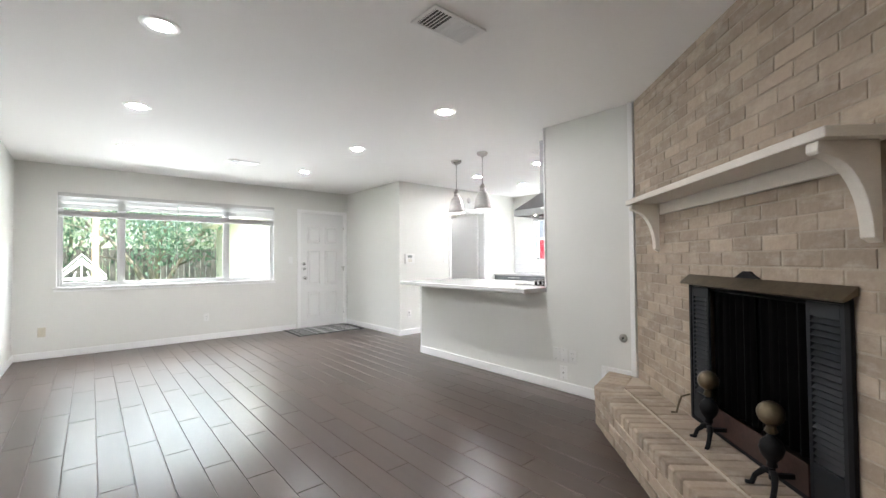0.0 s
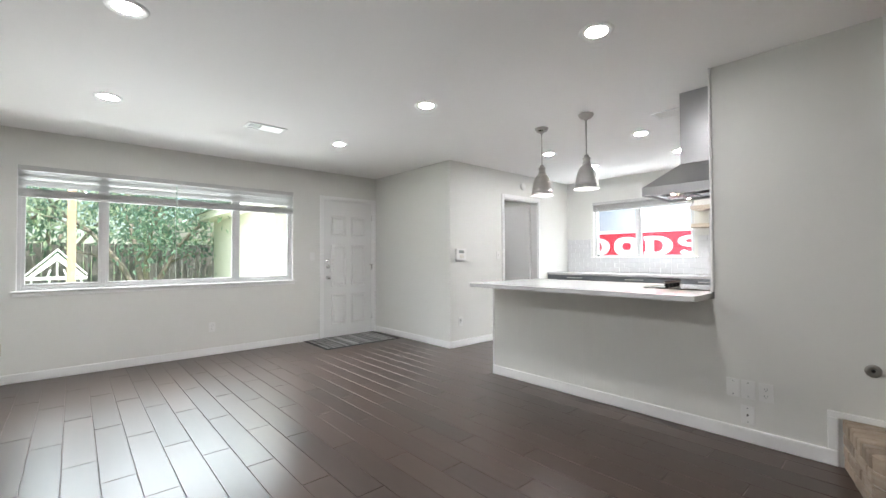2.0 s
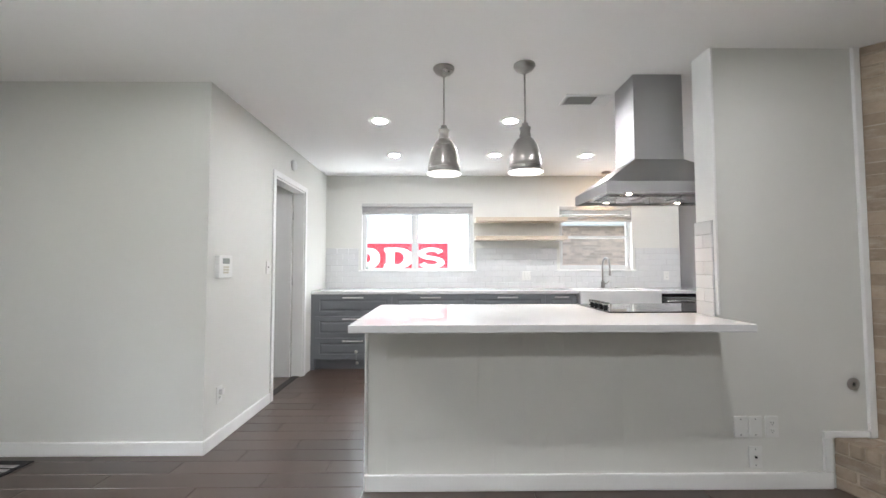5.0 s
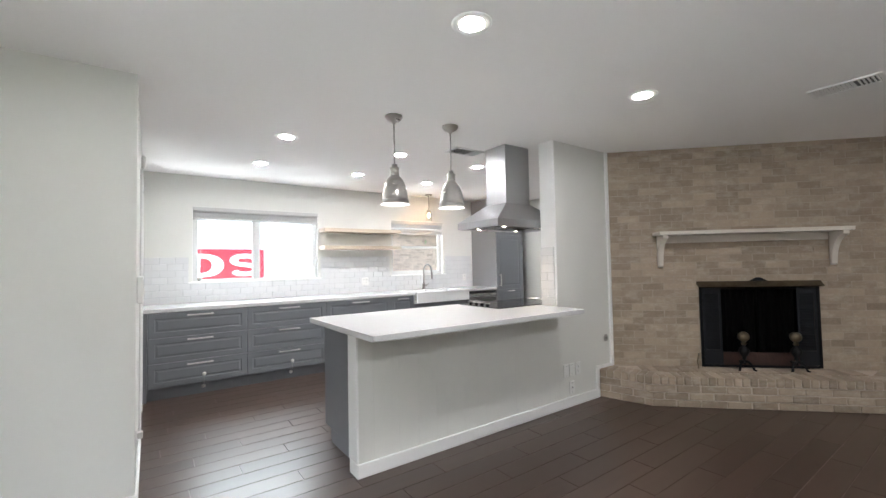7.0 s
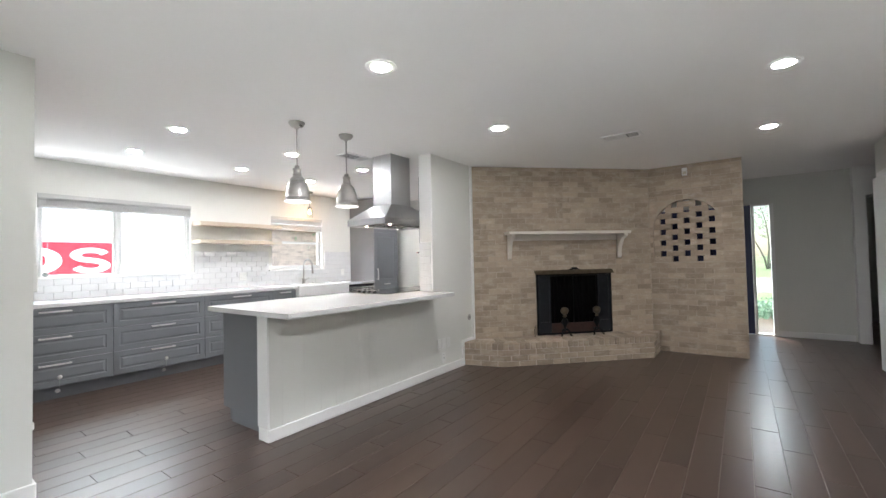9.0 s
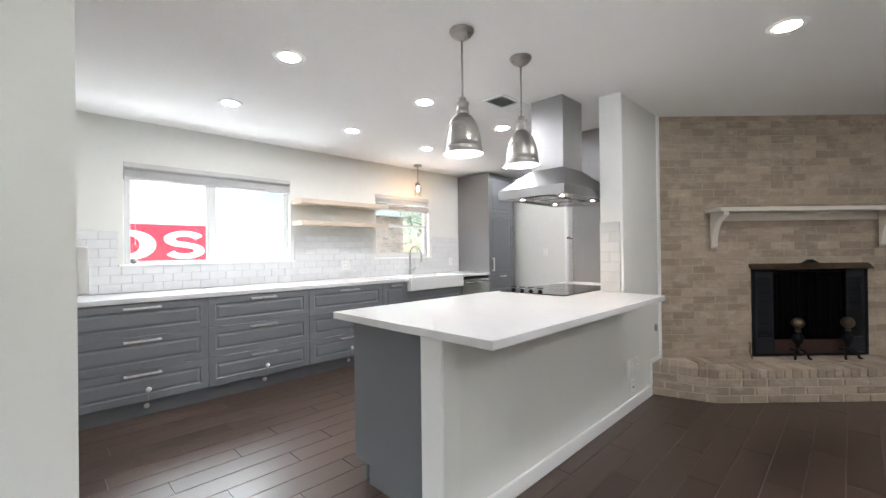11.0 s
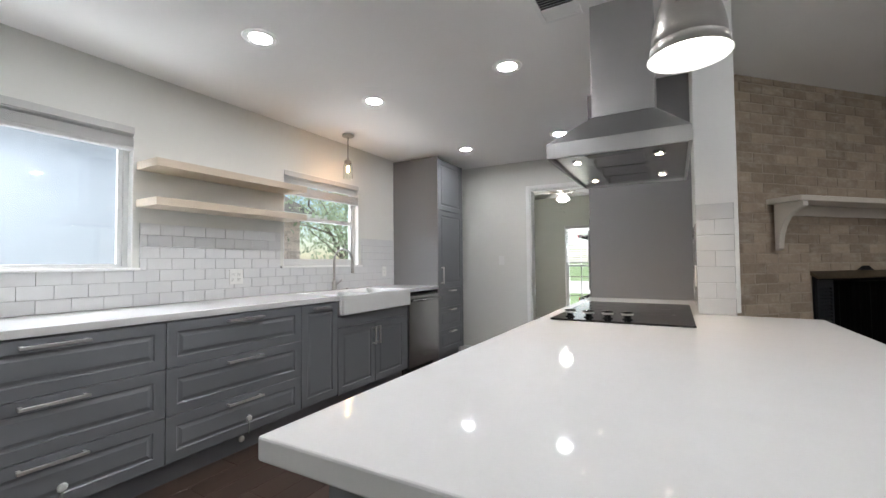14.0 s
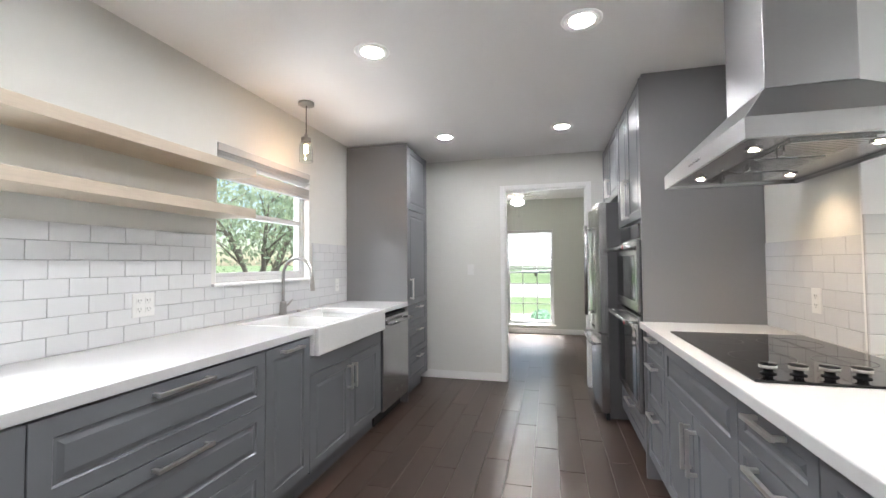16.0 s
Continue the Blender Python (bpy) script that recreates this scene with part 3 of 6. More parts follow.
def inset(poly, d):
    out, k = [], len(poly)
    for i in range(k):
        p, a, b = Vector(poly[i]), Vector(poly[i - 1]), Vector(poly[(i + 1) % k])
        n1 = (p - a).normalized(); n2 = (b - p).normalized()
        n1, n2 = Vector((-n1.y, n1.x)), Vector((-n2.y, n2.x))
        m = (n1 + n2).normalized()
        out.append(tuple(p - m * (d / max(m.dot(n1), 0.3))))
    return out
HTOP = 0.27
hearth = tagged(new("hearth"), "raised beige limewashed brick hearth with an angled front", "hearth", kind="structure")
part("core", MB().prism([(3.219, 1.675), (2.765, 1.548), (1.394, 0.181), (1.394, -0.298), (1.4762, -0.298), (3.219, 1.4438)][::-1], 0, HTOP - 0.008), "hearthmortar", hearth)

# ---- trim ----


def trim(name, boxes, label="white painted trim", bevel=0.004):
    mb = MB()
    for b in boxes:
        mb.box(*b)
    return structure(name, mb, "trim", label, bevel)

bh, bt = 0.09, 0.016
trim("baseboard", [(-0.75, F - bt, 0, 2.68, F, bh)], "white painted baseboard", 0.007)
trim("baseboard", [(-0.75, 1.52, 0, -0.75 + bt, F - bt, bh)], "white painted baseboard", 0.007)
trim("baseboard", [(3.66 - bt, 5.345 - bt, 0, 3.66, F, bh)], "white painted baseboard", 0.007)
trim("baseboard", [(3.66, 5.345 - bt, 0, 4.68, 5.345, bh)], "white painted baseboard", 0.007)
trim("baseboard", [(3.22 - bt, 1.70, 0, 3.22, 4.231, bh), (3.22, 4.215, 0, 3.335, 4.215 + bt, bh)], "white painted baseboard", 0.007)
trim("baseboard", [(5.07, -0.28, 0, 6.0, -0.28 + bt, bh)], "white painted baseboard", 0.007)
trim("baseboard", [(2.7, DY, 0, 6.47, DY + bt, bh)], "white painted baseboard", 0.007)
trim("baseboard", [(-0.78, -2.2, 0, 0.06, -2.2 + bt, bh)], "white painted baseboard", 0.007)
trim("baseboard", [(-2.5, -4.5, 0, -0.8, -4.5 + bt, bh)], "white painted baseboard", 0.007)
# strip beside the bricks, with its foot along the hearth
trim("trim", [(3.200, 1.452, HTOP + 0.002, 3.2195, 1.492, H), (3.203, 1.492, HTOP + 0.002, 3.2195, 1.745, HTOP + 0.036), (3.203, 1.70, 0.092, 3.2195, 1.745, HTOP + 0.002)], "white painted edge strip beside the bricks")
trim("trim", [(3.205, 2.2855, 0.936, 3.377, 2.300, H)], "white painted edge of the wall end")
# end cap of the half wall and panel battens
trim("trim", [(3.212, 4.2155, 0.092, 3.343, 4.232, 0.886)], "white painted end cap of the low wall")

def casing(name, axis, a0, a1, z, face, out, w=0.055, label="white painted door casing"):
    """A door's casing on a wall face: axis along which the door lies; out: +1 or -1, the side on which the casing stands proud."""
    t0, t1 = sorted((face, face + out * 0.016))
    boxes = [(a0 - w, 0, a0, z + w), (a1, 0, a1 + w, z + w), (a0, z, a1, z + w)]
    if axis == "x":
        bs = [(p, t0, q, r, t1, s) for p, q, r, s in boxes]
    else:
        bs = [(t0, p, q, t1, r, s) for p, q, r, s in boxes]
    return trim(name, bs, label, 0.005)

casing("door_casing", "x", 2.745, 3.60, 2.045, F, -1, 0.045)
casing("door_casing", "x", 4.745, 5.585, 2.05, 5.345, -1)
casing("door_casing", "x", 4.17, 5.02, 2.075, -0.28, 1, 0.048)
casing("door_casing", "x", 4.17, 5.02, 2.075, -0.42, -1, 0.048)
casing("door_casing", "y", -0.42, 0.36, 2.05, -0.75, 1)
casing("door_casing", "y", 0.60, 1.45, 2.05, -0.75, 1)

# ---- things of many kinds ----
PANEL = [(0.0015, -0.0005), (0.003, 0.0)]


def raised(w, h, t=0.02, rim=0.055, x0=0.0, z0=0.0):
    """A cabinet front: flat frame, a routed step, and a raised field."""
    rim = min(rim, w * 0.26, h * 0.30)
    return MB().rings(w, h, [(0.0, -t + 0.002), (0.002, -t), (rim, -t), (rim + 0.006, -t + 0.006), (rim + 0.014, -t + 0.006), (rim + 0.030, -t + 0.001)], x0, z0)


def bar_handle(parent, x, z, length, vertical=False, y=-0.02, reach=0.034, r=0.007, label="brushed steel bar handle", mat="satin"):
    mb = MB()
    h = length / 2
    if vertical:
        mb.box(x - r, y - reach - r, z - h, x + r, y - reach + r, z + h)
        for s in (-1, 1):
            mb.box(x - r * 0.9, y - reach + r, z + s * (h - 0.012) - r, x + r * 0.9, y, z + s * (h - 0.012) + r)
    else:
        mb.box(x - h, y - reach - r, z - r, x + h, y - reach + r, z + r)
        for s in (-1, 1):
            mb.box(x + s * (h - 0.012) - r, y - reach + r, z - r * 0.9, x + s * (h - 0.012) + r, y, z + r * 0.9)
    return part("handle", mb, mat, parent, label, 0.002)

GAP = 0.0015


def drawer_front(parent, x0, x1, z0, z1, handle=0.16, flat=False, hx=None, label=""):
    w, h = x1 - x0 - 2 * GAP, z1 - z0 - 2 * GAP
    mb = raised(w, h, x0=x0 + GAP, z0=z0 + GAP) if not flat else B(x0 + GAP, -0.02, z0 + GAP, x1 - GAP, 0, z1 - GAP)
    d = part("drawer", mb, "cabinet", parent, label)
    if handle:
        bar_handle(d, (x0 + x1) / 2 if hx is None else hx, z1 - 0.032, handle)
    return d


def door_front(parent, x0, x1, z0, z1, hx=None, hz=None, hl=0.16):
    d = part("door", raised(x1 - x0 - 2 * GAP, z1 - z0 - 2 * GAP, x0=x0 + GAP, z0=z0 + GAP), "cabinet", parent)
    if hx is not None:
        bar_handle(d, hx, hz, hl, True)
    return d


def base_body(ob, w, top=0.885, depth=0.585, toe=0.13, plinth=True):
    part("body", B(0, 0.001, toe, w, depth, top), "cabinet", ob)
    if plinth:
        part("plinth", B(0, 0.055, 0, w, 0.07, toe - 0.001), "cabinet", ob)


def drawer_unit(at, w, turn, label, handle=0.24, latch=False, depth=0.585):
    ob = thing("drawer_unit", at, label, "kitchen cabinet", "grey base cabinets", turn=turn)
    base_body(ob, w, depth=depth)
    z = [0.128, 0.375, 0.630, 0.88]
    for a, b in zip(z, z[1:]):
        d = drawer_front(ob, 0, w, a, b, handle)
    if latch:
        for lz in (0.215, 0.072):
            part("child_latch", MB().lathe([(0.0, 0.0), (0.019, 0.0), (0.020, 0.004), (0.016, 0.010), (0.008, 0.012), (0.0, 0.012)], 18, (w * 0.54, -0.021 if lz > 0.14 else 0.054, lz), "y"),
                 "plastic", ob, "round white child-safety latch")
        part("latch_strap", MB().box(w * 0.54 - 0.004, -0.0235, 0.13, w * 0.54 + 0.004, -0.0205, 0.20).box(w * 0.54 - 0.004, -0.0235, 0.120, w * 0.54 + 0.004, 0.050, 0.1265), "screen", ob, "grey latch strap")
    return ob

XF = 5.86
for y1, y0, lt in ((5.295, 4.385, True), (4.385, 3.475, True), (3.475, 2.565, True)):
    drawer_unit((XF, y1, 0), y1 - y0, -90, "grey painted base cabinet of three wide drawers with steel bar handles", latch=lt)
ob = thing("filler_panel", (XF, 5.343, 0), "narrow grey filler beside the wall", "kitchen cabinet", turn=-90)
part("panel", B(0, -0.002, 0.0, 0.046, 0.58, 0.885), "cabinet", ob)
# narrow pull-out
ob = thing("pull_out_cabinet", (XF, 2.565, 0), "narrow grey pull-out cabinet with one tall door", "kitchen cabinet", "grey base cabinets", turn=-90)
base_body(ob, 0.37)
d = part("door", raised(0.367, 0.737, x0=0.0015, z0=0.1415), "cabinet", ob)
bar_handle(d, 0.185, 0.85, 0.16)
# sink base
ob = thing("sink_cabinet", (XF, 2.195, 0), "grey double-door cabinet beneath the sink", "kitchen cabinet", "grey base cabinets", turn=-90)
W = 0.985
part("body", B(0, 0.001, 0.13, W, 0.585, 0.76), "cabinet", ob)
part("plinth", B(0, 0.055, 0, W, 0.07, 0.129), "cabinet", ob)
part("apron_panel", B(0.0, -0.018, 0.667, W - 0.04, 0, 0.760), "cabinet", ob)
door_front(ob, 0.0, 0.47, 0.128, 0.664, 0.440, 0.545)
door_front(ob, 0.47, 0.94, 0.128, 0.664, 0.500, 0.545)
part("side_strip", B(0.942, -0.018, 0.13, W, 0, 0.76), "cabinet", ob)
# farmhouse sink
ob = thing("farmhouse_sink", (XF, 2.165, 0.765), "white fireclay apron-front double-bowl sink", "sink", turn=-90)
sw, sd, sz = 0.965, 0.51, 0.163


def sink_mesh():
    mb, t = MB(), 0.022
    mb.box(0, -0.055, 0, sw, -0.055 + t + 0.008, sz).box(0, sd - t, 0, sw, sd, sz).box(0, -0.025, 0, t, sd - t, sz).box(sw - t, -0.025, 0, sw, sd - t, sz)
    mb.box(t, -0.025, 0, sw - t, sd - t, 0.03).box(sw * 0.52 - 0.012, -0.025, 0.03, sw * 0.52 + 0.012, sd - t, sz - 0.015)
    return mb
part("basin", sink_mesh(), "ceramic", ob, bevel=0.008)
for fx in (0.26, 0.76):
    part("drain", MB().lathe([(0.0, 0.031), (0.05, 0.031), (0.052, 0.034), (0.045, 0.036), (0.0, 0.034)], 20, (sw * fx, 0.22, 0)), "chrome", ob)
# dishwasher
ob = thing("dishwasher", (XF, 1.205, 0), "stainless steel dishwasher with a bar handle", "dishwasher", turn=-90)
part("body", B(0.004, 0.0, 0.10, 0.60, 0.56, 0.86), "slot", ob)
part("door", B(0.006, -0.035, 0.115, 0.596, -0.001, 0.845), "steel", ob, "brushed stainless door", 0.004)
part("kickplate", B(0.006, 0.045, 0.0, 0.596, 0.06, 0.10), "slot", ob)
hd = part("handle", MB().tube([(0.045, -0.085, 0.80), (0.555, -0.085, 0.80)], 0.011, 14), "steel", ob, "round steel bar handle")
for px in (0.06, 0.54):
    part("bracket", MB().tube([(px, -0.036, 0.80), (px, -0.085, 0.80)], 0.010, 10), "chrome", hd)
for px in (0.27, 0.40):
    part("badge", B(px, -0.037, 0.20, px + 0.055, -0.0352, 0.216), "chrome", ob)
# tall pantry
ob = thing("pantry_cabinet", (XF, 0.585, 0), "tall grey pantry cabinet with a door over three drawers", "kitchen cabinet", turn=-90)
PW = 0.64
part("body", B(0.018, 0.001, 0.13, PW, 0.60, 2.405), "cabinet", ob)
part("side_panel", B(-0.002, -0.02, 0.0, 0.018, 0.605, 2.42), "panel", ob, "smooth grey side panel")
part("plinth", B(0.018, 0.055, 0, PW, 0.07, 0.129), "cabinet", ob)
door_front(ob, 0.02, PW - 0.03, 1.80, 2.40)
door_front(ob, 0.02, PW - 0.03, 0.89, 1.797, 0.075, 1.04, 0.2)
for a, b in ((0.14, 0.40), (0.40, 0.66), (0.66, 0.885)):
    drawer_front(ob, 0.02, PW - 0.03, a, b, 0.14)
part("filler", B(PW - 0.028, -0.016, 0.13, PW - 0.002, 0.0, 2.405), "cabinet", ob)

# worktops
CT, CB = 0.925, 0.887
ob = structure("countertop", MB().box(5.835, 2.172, CB, K - 0.001, 5.343, CT).box(6.368, 1.24, CB, K - 0.001, 2.172, CT).box(5.835, 0.586, CB, K - 0.001, 1.238, CT), "quartz",
               "white quartz worktop along the window wall", 0.003)
structure("countertop", MB().prism([(2.915, 4.26), (2.915, 2.31), (3.36, 2.31), (3.366, 1.535), (4.03, 1.535), (4.03, 4.26)], CB, CT), "quartz",
          "white quartz peninsula worktop with a breakfast overhang", 0.004)

# peninsula cabinets, facing the kitchen
XP = 3.975
units = [(1.645, 1.935), (1.935, 2.80), (2.80, 3.30), (3.30, 4.175)]
ob = thing("drawer_unit", (XP, 1.54, 0), "narrow grey base cabinet of three drawers", "kitchen cabinet", "grey base cabinets", turn=90)
base_body(ob, 0.385, depth=0.6)
for a, b in ((0.14, 0.46), (0.46, 0.735), (0.735, 0.88)):
    drawer_front(ob, 0, 0.385, a, b, 0.15)
ob = thing("cooktop_cabinet", (XP, 1.925, 0), "grey two-door base cabinet beneath the cooktop", "kitchen cabinet", "grey base cabinets", turn=90)
base_body(ob, 0.845, depth=0.6, top=0.86)
drawer_front(ob, 0, 0.845, 0.66, 0.88, 0)
door_front(ob, 0, 0.422, 0.14, 0.66, 0.388, 0.52, 0.19)
door_front(ob, 0.423, 0.845, 0.14, 0.66, 0.457, 0.52, 0.19)
ob = thing("drawer_unit", (XP, 2.77, 0), "grey base cabinet of four drawers", "kitchen cabinet", "grey base cabinets", turn=90)
base_body(ob, 0.40, depth=0.6)
for a, b in ((0.14, 0.385), (0.385, 0.635), (0.635, 0.735), (0.735, 0.88)):
    drawer_front(ob, 0, 0.40, a, b, 0.17)
ob = thing("end_cabinet", (XP, 3.17, 0), "grey base cabinet with two doors under the peninsula", "kitchen cabinet", "grey base cabinets", turn=90)
base_body(ob, 0.965, depth=0.6)
door_front(ob, 0, 0.482, 0.14, 0.88, 0.445, 0.76)
door_front(ob, 0.483, 0.965, 0.14, 0.88, 0.52, 0.76)
part("end_panel", MB().box(0.968, -0.010, 0.10, 0.986, 0.638, 0.886).box(0.968, 0.125, 0.0, 0.986, 0.638, 0.0995), "cabinet", ob, "smooth grey end panel")

# cooktop
ob = thing("cooktop", (3.405, 1.935, CT), "black glass electric cooktop with four knobs", "cooktop")
part("glass_plate", B(0, 0, 0.001, 0.56, 0.885, 0.009), "blackglass", ob, bevel=0.002)
for kx in (0.25, 0.33, 0.41, 0.49):
    kn = part("knob", MB().lathe([(0.0, 0.009), (0.022, 0.009), (0.021, 0.012), (0.0135, 0.014), (0.013, 0.024), (0.018, 0.027), (0.0, 0.027)], 20, (kx, 0.80, 0)), "black", ob, "round black and chrome control knob")
    part("band", MB().lathe([(0.0, 0.0275), (0.0235, 0.0275), (0.0240, 0.030), (0.0240, 0.0365), (0.0, 0.0365)], 24, (kx, 0.80, 0)), "nickel", kn, "chrome band")
    part("cap", MB().lathe([(0.0, 0.037), (0.0245, 0.037), (0.0245, 0.040), (0.022, 0.0425), (0.0, 0.043)], 24, (kx, 0.80, 0)), "blackglass", kn, "gloss black cap")
for bx, by, br in ((0.16, 0.22, 0.11), (0.42, 0.22, 0.085), (0.16, 0.56, 0.085), (0.40, 0.55, 0.10)):
    part("burner_ring", MB().lathe([(br, 0.0092), (br + 0.002, 0.0092), (br + 0.002, 0.0095), (br, 0.0095)], 32, (bx, by, 0), closed=True), "darkgrey", ob)

# oven tower and fridge
ob = thing("oven_tower", (3.985, 0.675, 0), "tall grey oven cabinet with two built-in stainless ovens", "oven cabinet", turn=90)
OW = 0.858
part("side_panel", B(OW - 0.018, -0.022, 0.0, OW, 0.62, 2.405), "panel", ob, "smooth grey side panel")
part("top_filler", B(0, 0.0, 2.406, OW - 0.02, 0.62, 2.439), "panel", ob)
part("body", MB().box(0, 0.03, 0.13, OW - 0.019, 0.62, 2.40), "cabinet", ob)
part("plinth", B(0, 0.06, 0, OW - 0.019, 0.08, 0.129), "cabinet", ob)
drawer_front(ob, 0, OW - 0.02, 0.135, 0.34, 0.2)
door_front(ob, 0, 0.418, 1.55, 2.40, 0.385, 1.72, 0.28)
door_front(ob, 0.420, OW - 0.02, 1.55, 2.40, 0.455, 1.72, 0.28)
for nm, z0, z1, ctl in (("upper_oven", 0.965, 1.535, 0.11), ("lower_oven", 0.35, 0.955, 0.0)):
    ov = part(nm, MB().box(0.02, -0.012, z0, OW - 0.04, 0.03, z1), "steel", ob, "built-in stainless oven", 0.003)
    top = z1 - ctl
    part("door", B(0.025, -0.045, z0 + 0.008, OW - 0.045, -0.013, top - 0.006), "steel", ov, "stainless oven door", 0.004)
    part("window", B(0.10, -0.047, z0 + 0.07, OW - 0.12, -0.0445, top - 0.10), "blackglass", ov, "dark oven window")
    if ctl:
        part("control_panel", B(0.10, -0.016, top + 0.012, OW - 0.12, -0.0125, z1 - 0.012), "blackglass", ov)
    hd = part("handle", MB().tube([(0.05, -0.105, top - 0.05), (OW - 0.07, -0.105, top - 0.05)], 0.013, 14), "steel", ov, "round steel oven handle")
    for px in (0.07, OW - 0.09):
        part("bracket", MB().tube([(px, -0.046, top - 0.05), (px, -0.105, top - 0.05)], 0.010, 10), "chrome", hd)
    part("medallion", MB().lathe([(0.0, 0.0), (0.011, 0.0), (0.011, 0.004), (0.0, 0.004)], 16, (OW - 0.075, -0.118, top - 0.05), "y"), "red", hd, "small red medallion")
ob = thing("over_fridge_cabinet", (3.985, -0.275, 1.83), "grey cupboard above the fridge with two doors", "kitchen cabinet", turn=90)
part("body", B(0, 0.001, 0, 0.94, 0.60, 0.575), "cabinet", ob)
door_front(ob, 0.0, 0.457, 0.0, 0.57, 0.42, 0.13, 0.17)
door_front(ob, 0.458, 0.94, 0.0, 0.57, 0.495, 0.13, 0.17)
ob = thing("fridge", (4.09, -0.262, 0), "stainless steel French-door fridge with a freezer drawer", "fridge", turn=90)
part("body", B(0.01, 0.0, 0.02, 0.90, 0.68, 1.77), "fridgeside", ob)


def bulged(x0, x1, z0, z1, d=0.06, b=0.022):
    n = 8
    pts = [(x0, 0.0)] + [(x0 + (x1 - x0) * i / n, -d - b * (1 - ((2 * i / n - 1) ** 2))) for i in range(n + 1)] + [(x1, 0.0)]
    return MB().prism(pts, z0, z1)
for nm, x0, x1, hx in (("left_door", 0.01, 0.453, 0.415), ("right_door", 0.457, 0.90, 0.495)):
    dr = part("door", bulged(x0, x1, 0.70, 1.775), "steel", ob, "stainless fridge door", 0.003)
    hd = part("handle", MB().tube([(hx, -0.135, 0.80), (hx, -0.135, 1.62)], 0.012, 14), "steel", dr, "long vertical steel handle")
    for pz in (0.83, 1.59):
        part("bracket", MB().tube([(hx, -0.07, pz), (hx, -0.135, pz)], 0.010, 10), "chrome", hd)
dr = part("freezer_drawer", bulged(0.01, 0.90, 0.06, 0.692), "steel", ob, "stainless freezer drawer", 0.003)
hd = part("handle", MB().tube([(0.08, -0.10, 0.60), (0.20, -0.135, 0.60), (0.71, -0.135, 0.60), (0.83, -0.10, 0.60)], 0.012, 14), "steel", dr, "steel drawer handle")
for px in (0.09, 0.82):
    part("bracket", MB().tube([(px, -0.06, 0.60), (px, -0.105, 0.60)], 0.010, 10), "chrome", hd)
part("hinge_cover", B(0.01, -0.05, 1.777, 0.10, 0.10, 1.80), "darkgrey", ob)
part("grille", B(0.02, -0.03, 0.0, 0.89, 0.0, 0.055), "darkgrey", ob)

# range hood
ob = thing("range_hood", (3.40, 1.92, 1.652), "stainless steel pyramid range hood with a square chimney", "range hood")
hw, hd_ = 0.57, 0.90


def hood_mesh():
    mb = MB()
    mb.v += [(0, 0, 0.065), (hw, 0, 0.065), (hw, hd_, 0.065), (0, hd_, 0.065), (0.135, 0.345, 0.235), (0.41, 0.345, 0.235), (0.41, 0.66, 0.235), (0.135, 0.66, 0.235)]
    mb.f += [(0, 1, 5, 4), (1, 2, 6, 5), (2, 3, 7, 6), (3, 0, 4, 7), (4, 5, 6, 7), (3, 2, 1, 0)]
    return mb
part("canopy", hood_mesh(), "hoodsteel", ob, "sloping brushed steel canopy", 0.001)
part("rim", MB().box(0, 0, 0, hw, 0.012, 0.0645).box(0, hd_ - 0.012, 0, hw, hd_, 0.0645).box(0, 0.012, 0, 0.012, hd_ - 0.012, 0.0645).box(hw - 0.012, 0.012, 0, hw, hd_ - 0.012, 0.0645), "hoodsteel", ob, "brushed steel rim band")
part("underside", B(0.0125, 0.0125, 0.012, hw - 0.0125, hd_ - 0.0125, 0.02), "steel", ob)
part("chimney", B(0.135, 0.345, 0.236, 0.41, 0.66, H - 1.653), "hoodsteel", ob, "square brushed steel chimney", 0.002)
for i in range(3):
    y0 = 0.11 + i * 0.24
    fl = part("baffle_filter", B(0.175, y0, 0.006, 0.415, y0 + 0.225, 0.0115), "steel", ob)
    for k in range(9):
        part("baffle", B(0.185, y0 + 0.010 + k * 0.023, 0.001, 0.405, y0 + 0.026 + k * 0.023, 0.0058), "steel", fl)
    part("pull", MB().tube([(0.39, y0 + 0.09, 0.005), (0.39, y0 + 0.09, -0.018), (0.39, y0 + 0.135, -0.018), (0.39, y0 + 0.135, 0.005)], 0.003, 6), "chrome", fl)
for lx, ly in ((0.12, 0.20), (0.12, 0.71), (0.47, 0.20), (0.47, 0.71)):
    lp = part("lamp", MB().lathe([(0.016, 0.0118), (0.027, 0.009), (0.026, 0.004), (0.0155, 0.005)], 20, (lx, ly, 0)), "chrome", ob, "small round hood lamp")
    part("lens", MB().lathe([(0.0, 0.0055), (0.0150, 0.0055), (0.0150, 0.009), (0.0, 0.009)], 20, (lx, ly, 0)), "hoodlamp", lp)
for k in range(5):
    part("button", MB().lathe([(0.0, 0.0), (0.006, 0.0), (0.006, 0.005), (0.0, 0.005)], 10, (hw + 0.0005 + 0.0, 0.40 + k * 0.03, 0.033), "x"), "chrome", ob)

for lx, ly in ((0.12, 0.20), (0.12, 0.71), (0.47, 0.20), (0.47, 0.71)):
    hl = new("hood_light", bpy.data.lights.new("hood_light", "SPOT"))
    hl.data.energy, hl.data.color, hl.data.shadow_soft_size, hl.data.spot_size, hl.data.spot_blend = 3.2, (1.0, 0.74, 0.48), 0.02, radians(135), 1.0
    hl.matrix_basis = pose(3.40 + lx, 1.92 + ly, 1.645)

